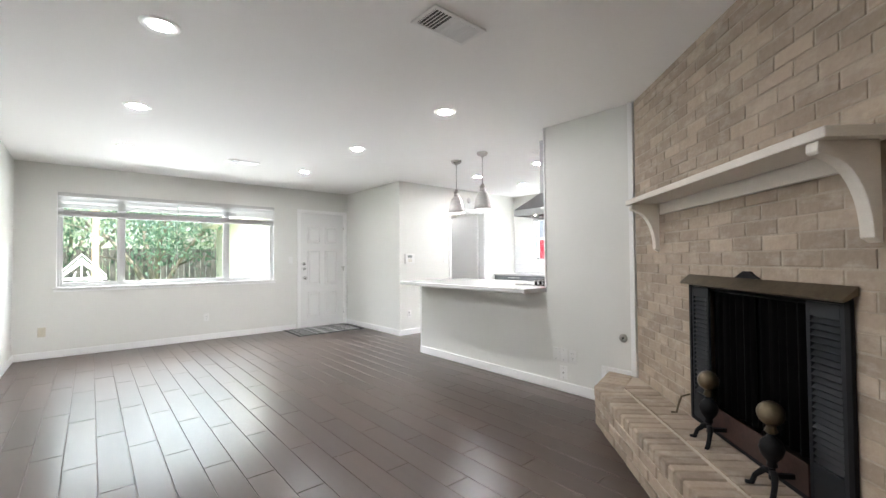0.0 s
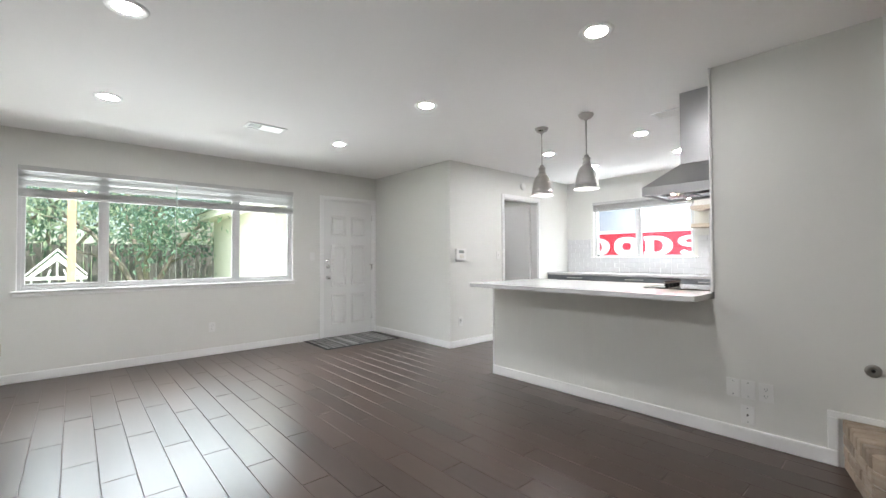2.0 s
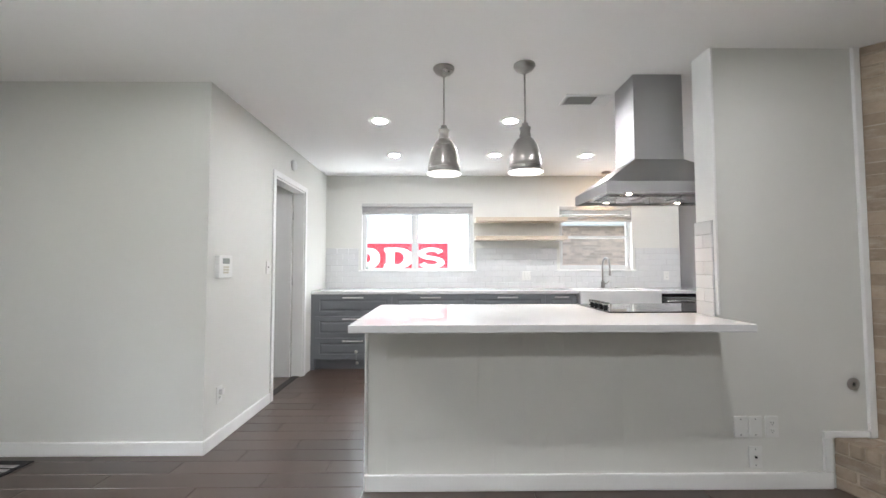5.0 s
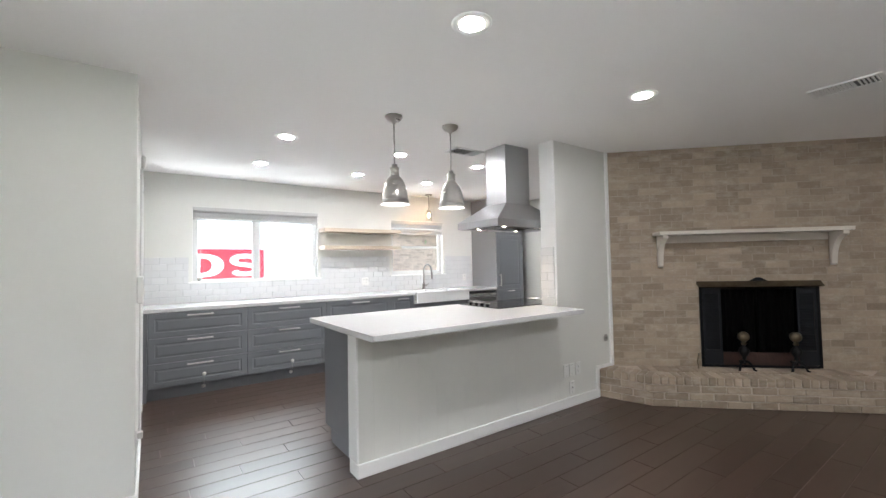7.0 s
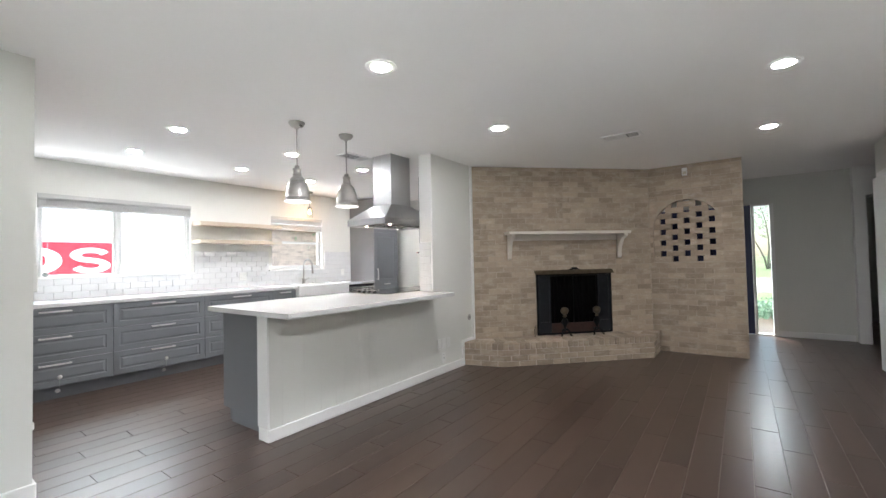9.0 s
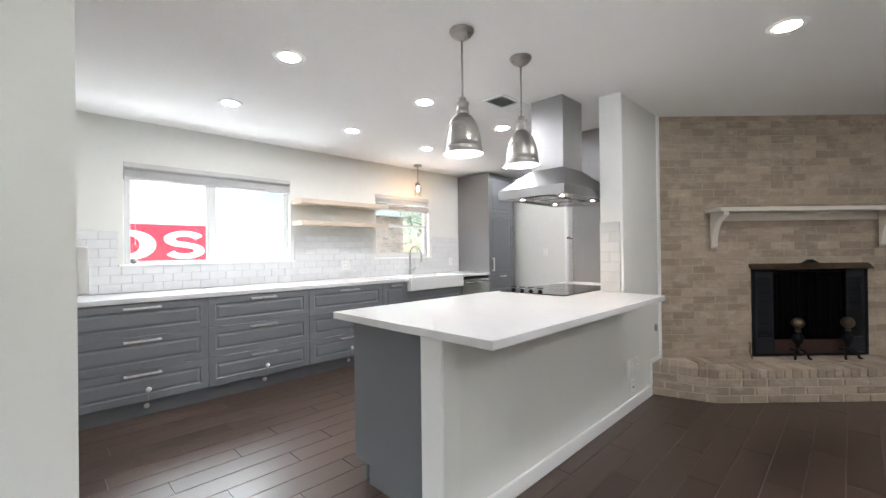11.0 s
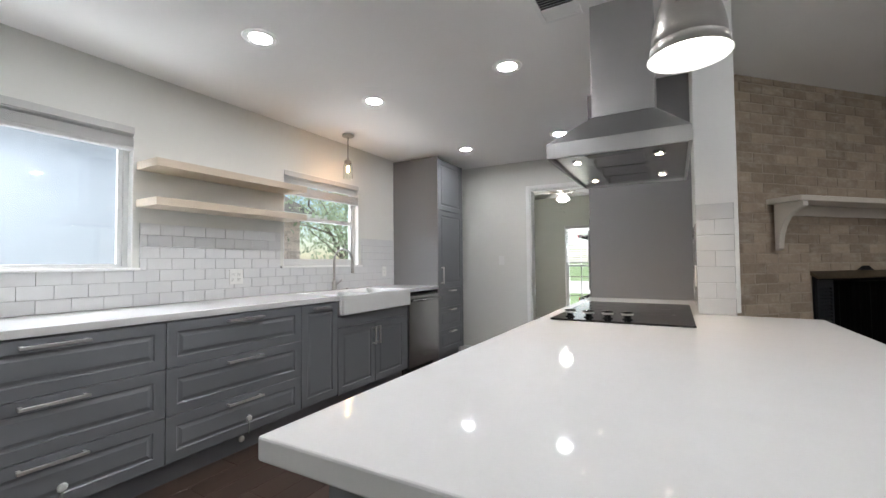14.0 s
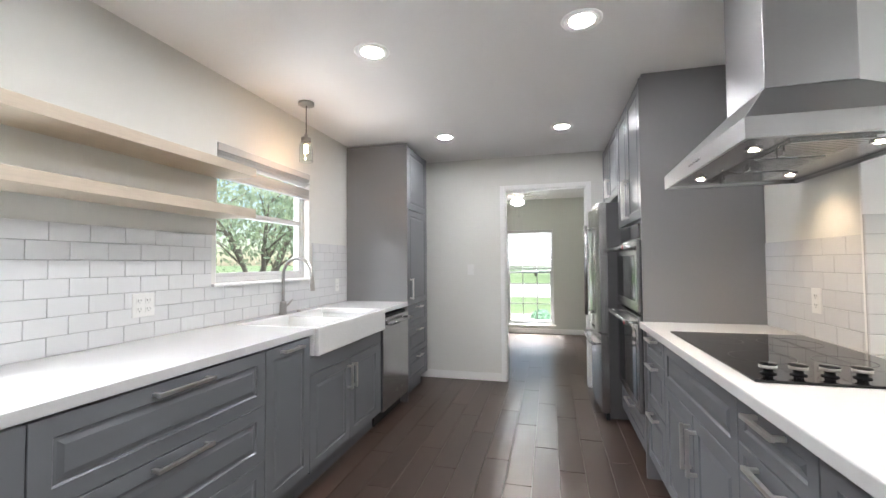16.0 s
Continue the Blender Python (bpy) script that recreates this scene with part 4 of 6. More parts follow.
# floating shelves
for z in (1.80, 1.558):
    ob = thing("floating_shelf", (0, 0, z), "thick pale birch floating shelf", "shelf", "pair of floating shelves")
    part("board", B(6.22, 2.17, 0, K - 0.0005, 3.35, 0.05), "shelfwood", ob, bevel=0.002)

# faucet
ob = thing("kitchen_faucet", (6.40, 1.66, CT), "brushed nickel gooseneck kitchen tap", "tap")
part("base", MB().lathe([(0.0, 0.0), (0.030, 0.0), (0.030, 0.008), (0.025, 0.014), (0.024, 0.075), (0.018, 0.095), (0.0, 0.095)], 22), "nickel", ob)
arc = [(0, 0, 0.09), (0, 0, 0.24)] + [(-0.115 + 0.115 * math.cos(a), 0, 0.285 + 0.115 * math.sin(a)) for a in [math.pi * i / 10 for i in range(0, 11)]] + [(-0.233, 0, 0.25)]
part("spout", MB().tube(arc, 0.0115, 14), "nickel", ob)
part("spray_head", MB().tube([(-0.232, 0, 0.27), (-0.238, 0, 0.17)], [0.014, 0.017], 14), "nickel", ob)
part("lever", MB().tube([(0.0, -0.02, 0.055), (-0.005, -0.05, 0.065), (-0.02, -0.085, 0.10)], [0.010, 0.008, 0.005], 10), "nickel", ob)

# mantel shelf in the fireplace wall's frame
ob = thing("mantel_shelf", (3.22, 1.445, 0), "cream painted wooden mantel shelf on two scrolled brackets", "mantel", turn=225)
part("shelf", B(0.415, -0.225, 1.562, 2.045, -0.006, 1.597), "mantel", ob, bevel=0.004)
part("back_rail", B(0.496, -0.034, 1.490, 1.954, -0.0065, 1.5615), "mantel", ob, bevel=0.003)


def bracket_poly():
    pts = [(-0.0345, 1.5615), (-0.212, 1.5615), (-0.214, 1.532), (-0.205, 1.522), (-0.192, 1.522)]
    pts += [(-0.192 + 0.132 * math.sin(a), 1.262 + 0.252 * math.cos(a)) for a in [math.pi / 2 * i / 10 for i in range(1, 11)]]
    return pts + [(-0.0345, 1.245)]
for u in (0.455, 1.965):
    part("bracket", MB().prism(bracket_poly(), u - 0.01, u + 0.04, "x"), "mantel", ob, "scrolled cream bracket", 0.003)

# fireplace screen
ob = thing("fireplace_screen", (3.22, 1.445, HTOP), "black iron fireplace surround with louvred side doors and a mesh curtain", "fireplace screen", turn=225)
z0, z1, u0, u1 = 0.008, 0.80, 0.825, 1.868
part("frame", MB().box(u0, -0.020, z0, u0 + 0.025, -0.007, z1).box(u1 - 0.025, -0.020, z0, u1, -0.007, z1).box(u0 + 0.025, -0.020, z1 - 0.03, u1 - 0.025, -0.007, z1).box(u0 + 0.025, -0.020, z0, u1 - 0.025, -0.007, z0 + 0.02), "black", ob, bevel=0.002)
part("hood_strip", MB().prism([(-0.007, z1 + 0.035), (-0.060, z1 - 0.012), (-0.056, z1 - 0.02), (-0.007, z1 + 0.005)], u0 - 0.02, u1 + 0.02, "x"), "brass", ob, "sloping tarnished metal hood", 0.001)
part("crest", MB().prism([(1.27, z1 + 0.036), (1.43, z1 + 0.036), (1.40, z1 + 0.05), (1.37, z1 + 0.068), (1.33, z1 + 0.068), (1.30, z1 + 0.05)], -0.03, -0.012, "y"), "black", ob)
for d0 in (u0 + 0.027, u1 - 0.027 - 0.165):
    dr = part("louvred_door", B(d0 + 0.018, -0.003, z0 + 0.16, d0 + 0.147, -0.001, z1 - 0.085), "darkgrey", ob, "louvred dark metal side door")
    for sx in (d0, d0 + 0.147):
        part("stile", B(sx, -0.016, z0 + 0.022, sx + 0.018, -0.004, z1 - 0.032), "darkgrey", dr, bevel=0.001)
    part("rail", B(d0 + 0.0181, -0.016, z1 - 0.085, d0 + 0.1469, -0.004, z1 - 0.032), "darkgrey", dr, bevel=0.001)
    part("rail", B(d0 + 0.0181, -0.016, z0 + 0.022, d0 + 0.1469, -0.004, z0 + 0.16), "darkgrey", dr, bevel=0.001)
    for k in range(22):
        zz = z0 + 0.17 + k * 0.0245
        part("louvre", MB().prism([(-0.003, zz + 0.016), (-0.018, zz), (-0.016, zz - 0.002), (-0.001, zz + 0.013)], d0 + 0.019, d0 + 0.146, "x"), "darkgrey", dr)


def curtain(a, b, z_lo, z_hi, y, lean=0.0):
    mb, n = MB(), 60
    for zz, k in ((z_lo, 1.0), (z_hi, 0.0)):
        for i in range(n + 1):
            t = i / n
            mb.v.append((a + (b - a) * t + lean * k * (1 - abs(2 * t - 1)) * 0 + lean * k * t, y + 0.012 * math.sin(t * 38) + 0.004 * math.sin(t * 91), zz))
    mb.f = [(i, i + 1, n + 2 + i, n + 1 + i) for i in range(n)]
    mb.s = list(range(n))
    return mb
part("mesh_curtain", curtain(u0 + 0.20, 1.335, z0 + 0.14, z1 - 0.05, 0.02), "curtain", ob, "hanging black mesh curtain")
part("mesh_curtain", curtain(1.355, u1 - 0.20, z0 + 0.14, z1 - 0.05, 0.02), "curtain", ob, "hanging black mesh curtain")
part("curtain_rod", MB().tube([(u0 + 0.03, 0.02, z1 - 0.045), (u1 - 0.03, 0.02, z1 - 0.045)], 0.006, 8), "black", ob)
part("ash_guard", B(u0 + 0.195, -0.02, z0 + 0.02, u1 - 0.195, -0.012, z0 + 0.14), "rust", ob, "rusted lower metal strip")
ob = thing("fire_poker_hook", (3.22, 1.445, HTOP), "small curled iron hook beside the fireplace", "fire tool", turn=225)
part("hook", MB().tube([(0.80, -0.01, 0.13), (0.78, -0.05, 0.11), (0.765, -0.06, 0.06), (0.77, -0.075, 0.012), (0.755, -0.10, 0.008)], 0.006, 8), "brass", ob)


def andiron(at):
    ob = thing("andiron", at, "black wrought-iron andiron with a brass ball finial and curled feet", "andiron", "pair of andirons", turn=225)
    part("finial", MB().sphere(0.048, (0, 0, 0.315), 20).lathe([(0.014, 0.235), (0.024, 0.245), (0.016, 0.262), (0.02, 0.27)], 16), "brass", ob, "tarnished brass ball", )
    part("urn", MB().lathe([(0.008, 0.10), (0.02, 0.108), (0.016, 0.125), (0.036, 0.15), (0.044, 0.178), (0.036, 0.205), (0.016, 0.225), (0.014, 0.235)], 18), "black", ob)
    part("stem", MB().lathe([(0.012, 0.055), (0.012, 0.10)], 12), "black", ob)
    for s in (-1, 1):
        part("foot", MB().tube([(0, 0, 0.085), (s * 0.03, -0.01, 0.08), (s * 0.055, -0.03, 0.045), (s * 0.06, -0.04, 0.012), (s * 0.075, -0.055, 0.006)], [0.014, 0.013, 0.010, 0.010, 0.009], 10), "black", ob)
    part("log_bar", B(-0.008, 0.01, 0.06, 0.008, 0.24, 0.078), "black", ob)
    return ob
for u in (1.16, 1.60):
    p = DIAG @ Vector((u, -0.10, 0.262))
    andiron((p.x, p.y, HTOP - 0.002))

# ---- lights on the ceiling ----


def downlight(at):
    ob = thing("downlight", at, "round white recessed ceiling downlight, lit", "ceiling light", "recessed downlights")
    part("trim_ring", MB().lathe([(0.0595, -0.003), (0.066, -0.004), (0.080, -0.008), (0.092, -0.005), (0.095, 0.0)], 32), "trim", ob)
    part("diffuser", MB().lathe([(0.0, -0.0035), (0.059, -0.0035), (0.059, -0.001), (0.0, -0.001)], 32), "lamp", ob, "glowing round diffuser")
    return ob
first = downlight((0.225, 2.55, H))
# the last, in the utility room, is an unseen addition to light its door
for x, y in ((0.23, 0.99), (0.23, 4.03), (0.23, 5.56), (2.215, 2.57), (2.215, 4.07), (2.23, 5.61), (4.39, 4.33), (5.45, 4.32), (4.385, 3.22), (5.445, 3.21), (4.38, 2.20), (5.47, 2.19), (4.43, 0.62), (5.463, 0.60), (5.2, 6.25)):
    copy_thing(first, pose(x, y, H))


def vent(at, n, along_x=True):
    ob = thing("ceiling_vent", at, "white louvred ceiling air vent", "air vent", turn=0 if along_x else 90)
    w, d = 0.36, 0.20
    part("backing", B(-w / 2 + 0.02, -d / 2 + 0.02, -0.002, w / 2 - 0.02, d / 2 - 0.02, -0.0005), "ductgrey", ob)
    part("frame", MB().box(-w / 2, -d / 2, -0.010, w / 2, -d / 2 + 0.022, 0).box(-w / 2, d / 2 - 0.022, -0.010, w / 2, d / 2, 0)
         .box(-w / 2, -d / 2 + 0.022, -0.010, -w / 2 + 0.022, d / 2 - 0.022, 0).box(w / 2 - 0.022, -d / 2 + 0.022, -0.010, w / 2, d / 2 - 0.022, 0), "trim", ob, bevel=0.002)
    for i in range(n):
        x = -w / 2 + 0.035 + (w - 0.07) * i / (n - 1)
        s = -1 if i < n / 3 else 1
        part("louvre", MB().prism([(x - 0.002, -0.003), (x + s * 0.010 - 0.0025, -0.010), (x + s * 0.010 + 0.0025, -0.012), (x + 0.002, -0.003)], -d / 2 + 0.022, d / 2 - 0.022, "y"), "trim", ob)
    return ob
vent((1.39, 1.583, H), 15)
vent((1.41, 5.54, H), 15)
vent((3.945, 2.735, H), 15, False)


def bell_pendant(at):
    ob = thing("pendant_lamp", at, "brushed nickel bell pendant lamp on a straight rod, lit", "pendant lamp", "pair of pendants over the counter")
    part("canopy", MB().lathe([(0.0, 0.0), (0.066, 0.0), (0.067, -0.010), (0.060, -0.013), (0.057, -0.024), (0.047, -0.034), (0.024, -0.040), (0.013, -0.055), (0.0, -0.055)], 28), "nickel", ob)
    part("rod", MB().tube([(0, 0, -0.04), (0, 0, -0.38)], 0.0055, 12), "nickel", ob)
    part("collar", MB().lathe([(0.006, -0.36), (0.020, -0.365), (0.020, -0.385), (0.035, -0.390), (0.035, -0.401), (0.031, -0.404), (0.031, -0.431), (0.035, -0.434), (0.035, -0.446), (0.030, -0.450), (0.042, -0.462)], 26), "nickel", ob)
    out = [(0.034, -0.452), (0.050, -0.466), (0.067, -0.491), (0.081, -0.526), (0.091, -0.566), (0.097, -0.604), (0.0985, -0.628), (0.1015, -0.630), (0.1015, -0.635), (0.1005, -0.637), (0.103, -0.652), (0.110, -0.666)]
    sh = part("shade", MB().lathe(out, 36), "nickel", ob, "brushed nickel bell shade")
    part("lining", MB().lathe([(r - 0.002, h - 0.0005) for r, h in out], 36), "bell_in", sh, "white enamel lining")
    part("bulb", MB().sphere(0.045, (0, 0, -0.585), 18).lathe([(0.016, -0.49), (0.016, -0.54), (0.028, -0.555)], 14), "bulb", ob, "lit white bulb")
    return ob
bp = bell_pendant((3.464, 3.797, H))
copy_thing(bp, pose(3.422, 3.302, H))

ob = thing("jar_pendant", (6.22, 1.66, H), "small glass jar pendant lamp with a warm filament bulb", "pendant lamp")
part("canopy", MB().lathe([(0.0, 0.0), (0.056, 0.0), (0.056, -0.018), (0.045, -0.024), (0.0, -0.024)], 24), "nickel", ob)
part("cord", MB().tube([(0, 0, -0.02), (0, 0, -0.235)], 0.003, 8), "black", ob)
part("lid", MB().lathe([(0.0, -0.225), (0.012, -0.228), (0.013, -0.25), (0.034, -0.255), (0.035, -0.282)], 24), "nickel", ob)
part("jar", MB().lathe([(0.034, -0.282), (0.045, -0.305), (0.047, -0.32), (0.047, -0.425), (0.044, -0.43), (0.045, -0.42), (0.0445, -0.32), (0.031, -0.284)], 24), "jar", ob, "clear glass jar shade")
part("bulb", MB().sphere(0.016, (0, 0, -0.335), 14, 0.038), "jar", ob, "clear bulb")
part("filament", MB().tube([(-0.009, 0, -0.305), (-0.010, 0, -0.365), (0.0, 0, -0.308), (0.010, 0, -0.365), (0.009, 0, -0.305)], 0.0045, 6), "warm", ob, "glowing warm filament")
warm = new("filament_light", bpy.data.lights.new("filament_light", "POINT"))
warm.data.energy, warm.data.color, warm.data.shadow_soft_size = 1.3, (1.0, 0.55, 0.28), 0.02
warm.matrix_basis = Matrix.Translation((6.22, 1.66, H - 0.46))

# ---- plates, switches and small fittings ----


def plate(at, turn, kind="outlet", w=0.072, h=0.115, mat="plastic", group="", label="white wall socket plate"):
    """A plate on a wall, facing local -y."""
    ob = thing("wall_" + kind, at, label, kind, group, turn=turn)
    part("cover", B(-w / 2, -0.006, -h / 2, w / 2, -0.0005, h / 2), mat, ob, bevel=0.002)
    n = 2 if w > 0.1 else 1
    for k in range(n):
        cx = (k - (n - 1) / 2) * 0.046
        if kind == "outlet":
            for z in (-0.021, 0.021):
                s = part("socket", B(cx - 0.016, -0.0085, z - 0.014, cx + 0.016, -0.0062, z + 0.014), mat, ob, bevel=0.001)
                part("slot", MB().box(cx - 0.008, -0.0092, z - 0.002, cx - 0.006, -0.0086, z + 0.008).box(cx + 0.006, -0.0092, z - 0.002, cx + 0.008, -0.0086, z + 0.008).box(cx - 0.002, -0.0092, z - 0.010, cx + 0.002, -0.0086, z - 0.006), "slot", s)
        elif kind == "switch":
            part("toggle", MB().box(cx - 0.005, -0.016, -0.004, cx + 0.005, -0.0062, 0.012), mat, ob, bevel=0.001)
        else:
            for z in (-0.042, 0.042):
                part("screw", MB().lathe([(0.0, 0.006), (0.003, 0.006), (0.003, 0.0075), (0.0, 0.0075)], 8, (cx, 0, z), "y"), "slot", ob)
    return ob
plate((1.308, F, 0.34), 0)
plate((-0.49, F, 0.33), 0, mat="ivory", label="ivory wall socket plate")
plate((2.585, F, 1.20), 0, "switch", label="white light switch plate")
plate((4.608, 5.345, 1.20), 0, "switch", label="white light switch plate")
o = plate((3.84, 5.345, 0.33), 0)
part("plug", B(-0.018, -0.035, 0.002, 0.018, -0.0085, 0.04), "plastic", o, "white plug-in freshener", 0.004)
plate((3.22, 2.19, 0.33), -90, "blank_plate", label="blank white wall plate")
plate((3.22, 2.11, 0.33), -90, "blank_plate", label="blank white wall plate")
plate((3.22, 2.02, 0.33), -90)
o = plate((3.22, 2.115, 0.17), -90, "blank_plate", label="white wall plate with a coaxial socket")
part("coax", MB().lathe([(0.0, 0.006), (0.006, 0.006), (0.005, 0.014), (0.0, 0.014)], 12, (0, 0, 0), "y"), "slot", o)
plate((5.40, -0.28, 1.21), 180, "switch", label="white light switch plate")
plate((6.4635, 2.66, 1.09), -90, w=0.115, label="white double wall socket plate on the tiles")
plate((6.4635, 0.78, 1.09), -90, label="white wall socket plate on the tiles")
plate((3.369, 1.99, 1.10), 90, label="white wall socket plate on the tiles")
ob = thing("alarm_panel", (3.835, 5.345, 1.205), "white wall-mounted alarm keypad with a small grey display", "alarm keypad")
part("body", B(-0.088, -0.034, -0.078, 0.088, -0.0005, 0.080), "plastic", ob, bevel=0.006)
part("display", B(-0.045, -0.0355, 0.022, 0.045, -0.0342, 0.060), "screen", ob)
for i in range(3):
    for j in range(3):
        part("key", B(-0.034 + i * 0.026, -0.036, -0.045 + j * 0.019, -0.016 + i * 0.026, -0.0342, -0.033 + j * 0.019), "ivory", ob)
ob = thing("door_chime", (5.19, 5.345, 2.262), "round white wall chime above the door", "door chime")
part("body", MB().lathe([(0.0, 0.0), (0.055, 0.0), (0.055, 0.02), (0.045, 0.032), (0.0, 0.035)], 28, axis="y"), "plastic", ob)
ob = thing("motion_sensor", (1.04, -0.30, 2.34), "small white motion sensor on the brick wall", "motion sensor", turn=180)
part("body", B(-0.03, -0.045, -0.05, 0.03, -0.008, 0.05), "plastic", ob, bevel=0.006)
part("lens", B(-0.02, -0.048, -0.03, 0.02, -0.0452, 0.0), "ivory", ob, bevel=0.002)
ob = thing("gas_valve", (3.2195, 1.56, 0.557), "round steel gas key plate on the white wall", "gas valve", turn=-90)
part("plate", MB().lathe([(0.010, 0.001), (0.034, 0.001), (0.034, 0.006), (0.026, 0.010), (0.012, 0.010), (0.010, 0.003)], 24, axis="y", closed=True), "nickel", ob)
part("key_hole", MB().lathe([(0.0, 0.002), (0.0095, 0.002), (0.0095, 0.005), (0.0, 0.005)], 12, axis="y"), "slot", ob)
ob = thing("air_switch", (6.39, 1.48, CT), "small round nickel button beside the tap", "button")
part("button", MB().lathe([(0.0, 0.0), (0.018, 0.0), (0.018, 0.01), (0.012, 0.016), (0.0, 0.016)], 16), "nickel", ob)

# ---- doors ----
SIXP = [(0.115, 0.18, 0.245, 0.45), (0.445, 0.18, 0.245, 0.45), (0.115, 0.75, 0.245, 0.62), (0.445, 0.75, 0.245, 0.62), (0.115, 1.50, 0.245, 0.30), (0.445, 1.50, 0.245, 0.30)]


def six_panel(ob, w, h, t=0.04, mat="door", label="white six-panel door leaf"):
    s = part("leaf", B(0, 0, 0.008, w, t, h), mat, ob, label, 0.002)
    k = w / 0.805
    for x, z, pw, ph in SIXP:
        part("panel", MB().rings(pw * k, ph, [(0.0, -0.001), (0.005, -0.012), (0.013, -0.012), (0.024, -0.002), (0.036, -0.002), (0.052, -0.010)], x * k, z, -0.0004), mat, s)
    return s


def knob(parent, x, z, y=0.0):
    return part("knob", MB().lathe([(0.0, 0.0), (0.030, 0.0), (0.030, 0.006), (0.012, 0.010), (0.011, 0.035), (0.024, 0.045), (0.028, 0.058), (0.022, 0.068), (0.0, 0.071)], 22, (x, y, z), "y"), "chrome", parent, "round chrome door knob")


def deadbolt(parent, x, z):
    return part("deadbolt", MB().lathe([(0.0, 0.0), (0.030, 0.0), (0.030, 0.008), (0.022, 0.014), (0.020, 0.022), (0.0, 0.022)], 20, (x, 0, z), "y"), "chrome", parent, "round chrome deadbolt")


def hinge(parent, x, z, y=-0.004):
    return part("hinge", MB().tube([(x, y, z - 0.045), (x, y, z + 0.045)], 0.006, 8), "chrome", parent)
ob = thing("door_1", (2.768, 7.10, 0), "white six-panel front door, closed, with a knob and two deadbolts", "door", kind="structure")
six_panel(ob, 0.81, 2.03)
knob(ob, 0.06, 0.885); deadbolt(ob, 0.06, 1.045); deadbolt(ob, 0.052, 1.13)
for z in (0.25, 1.03, 1.80):
    hinge(ob, 0.815, z)
part("swing_latch", MB().box(0.77, -0.018, 1.06, 0.845, -0.002, 1.072).box(0.80, -0.022, 1.0, 0.812, -0.002, 1.062), "nickel", ob, "small metal swing latch")
part("threshold", B(-0.02, -0.004, 0.0, 0.83, 0.1, 0.007), "nickel", ob)
ob = thing("door_stop_jamb", (0, 0, 0), "white door jamb", kind="structure")
part("jamb", MB().box(2.7455, 7.0905, 0.0, 2.765, 7.14, 2.045).box(3.581, 7.0905, 0.0, 3.5995, 7.14, 2.045).box(2.765, 7.0905, 2.0325, 3.581, 7.14, 2.0445), "trim", ob)
ob = thing("door_2", (5.565, 5.47, 0), "white panelled utility room door standing open", "door", kind="structure", turn=92)
six_panel(ob, 0.80, 2.02)
for z in (0.25, 1.05, 1.78):
    hinge(ob, 0.0, z, -0.01)
part("leaf_back", B(0.0, 0.041, 0.008, 0.8, 0.043, 2.02), "door", ob)
structure("jamb", MB().box(4.7455, 5.347, 0, 4.76, 5.463, 2.05).box(5.57, 5.347, 0, 5.5845, 5.463, 2.05).box(4.76, 5.347, 2.035, 5.57, 5.463, 2.0495), "trim", "white door jamb")
structure("threshold_strip", B(4.76, 5.38, 0.0005, 5.57, 5.45, 0.006), "slot", "dark threshold strip")
structure("jamb", MB().box(4.1705, -0.418, 0, 4.183, -0.282, 2.075).box(5.007, -0.418, 0, 5.0195, -0.282, 2.075).box(4.183, -0.418, 2.062, 5.007, -0.282, 2.0745), "trim", "white door jamb")
ob = thing("door_3", (-0.775, 0.345, 0), "white flat hall door, slightly ajar, with a lever handle", "door", kind="structure", turn=-90 + 4)
part("leaf", B(0, 0.0, 0.008, 0.745, 0.04, 2.03), "door", ob, bevel=0.002)
hd = part("handle", MB().lathe([(0.0, 0.0), (0.028, 0.0), (0.028, 0.006), (0.010, 0.010), (0.010, 0.045), (0.0, 0.045)], 18, (0.69, 0, 0.93), "y"), "chrome", ob, "chrome lever handle")
part("lever", MB().tube([(0.69, -0.045, 0.93), (0.59, -0.048, 0.93)], [0.010, 0.007], 10), "chrome", hd)
ob = thing("door_4", (-0.785, 1.437, 0), "white flat hall door, closed", "door", kind="structure", turn=-90)
part("leaf", B(0, 0.0, 0.008, 0.82, 0.04, 2.03), "door", ob, bevel=0.002)
knob(ob, 0.76, 0.93)
ob = thing("door_5", (1.99, -2.215, 0), "dark navy double entrance door, closed", "door", kind="structure", turn=180)
for x0 in (0.0, 0.825):
    part("leaf", B(x0 + 0.0005, 0.0, 0.01, x0 + 0.8245, 0.045, 2.025), "navy", ob, bevel=0.003)
structure("sidelight_frame", MB().box(0.302, -2.30, 0.0, 0.338, -2.185, 2.03).box(0.06, -2.30, 0.0, 0.11, -2.185, 2.03).box(0.11, -2.30, 2.0, 0.302, -2.185, 2.03).box(0.11, -2.30, 0.0, 0.302, -2.185, 0.02),
          "trim", "white frame of the narrow entrance sidelight", 0.003)
g = structure("sidelight_pane", B(0.112, -2.25, 0.022, 0.30, -2.246, 1.998), "glass", "clear glass pane"); g.visible_shadow = False

# ---- windows, each in a frame of its own: u along, y outwards ----


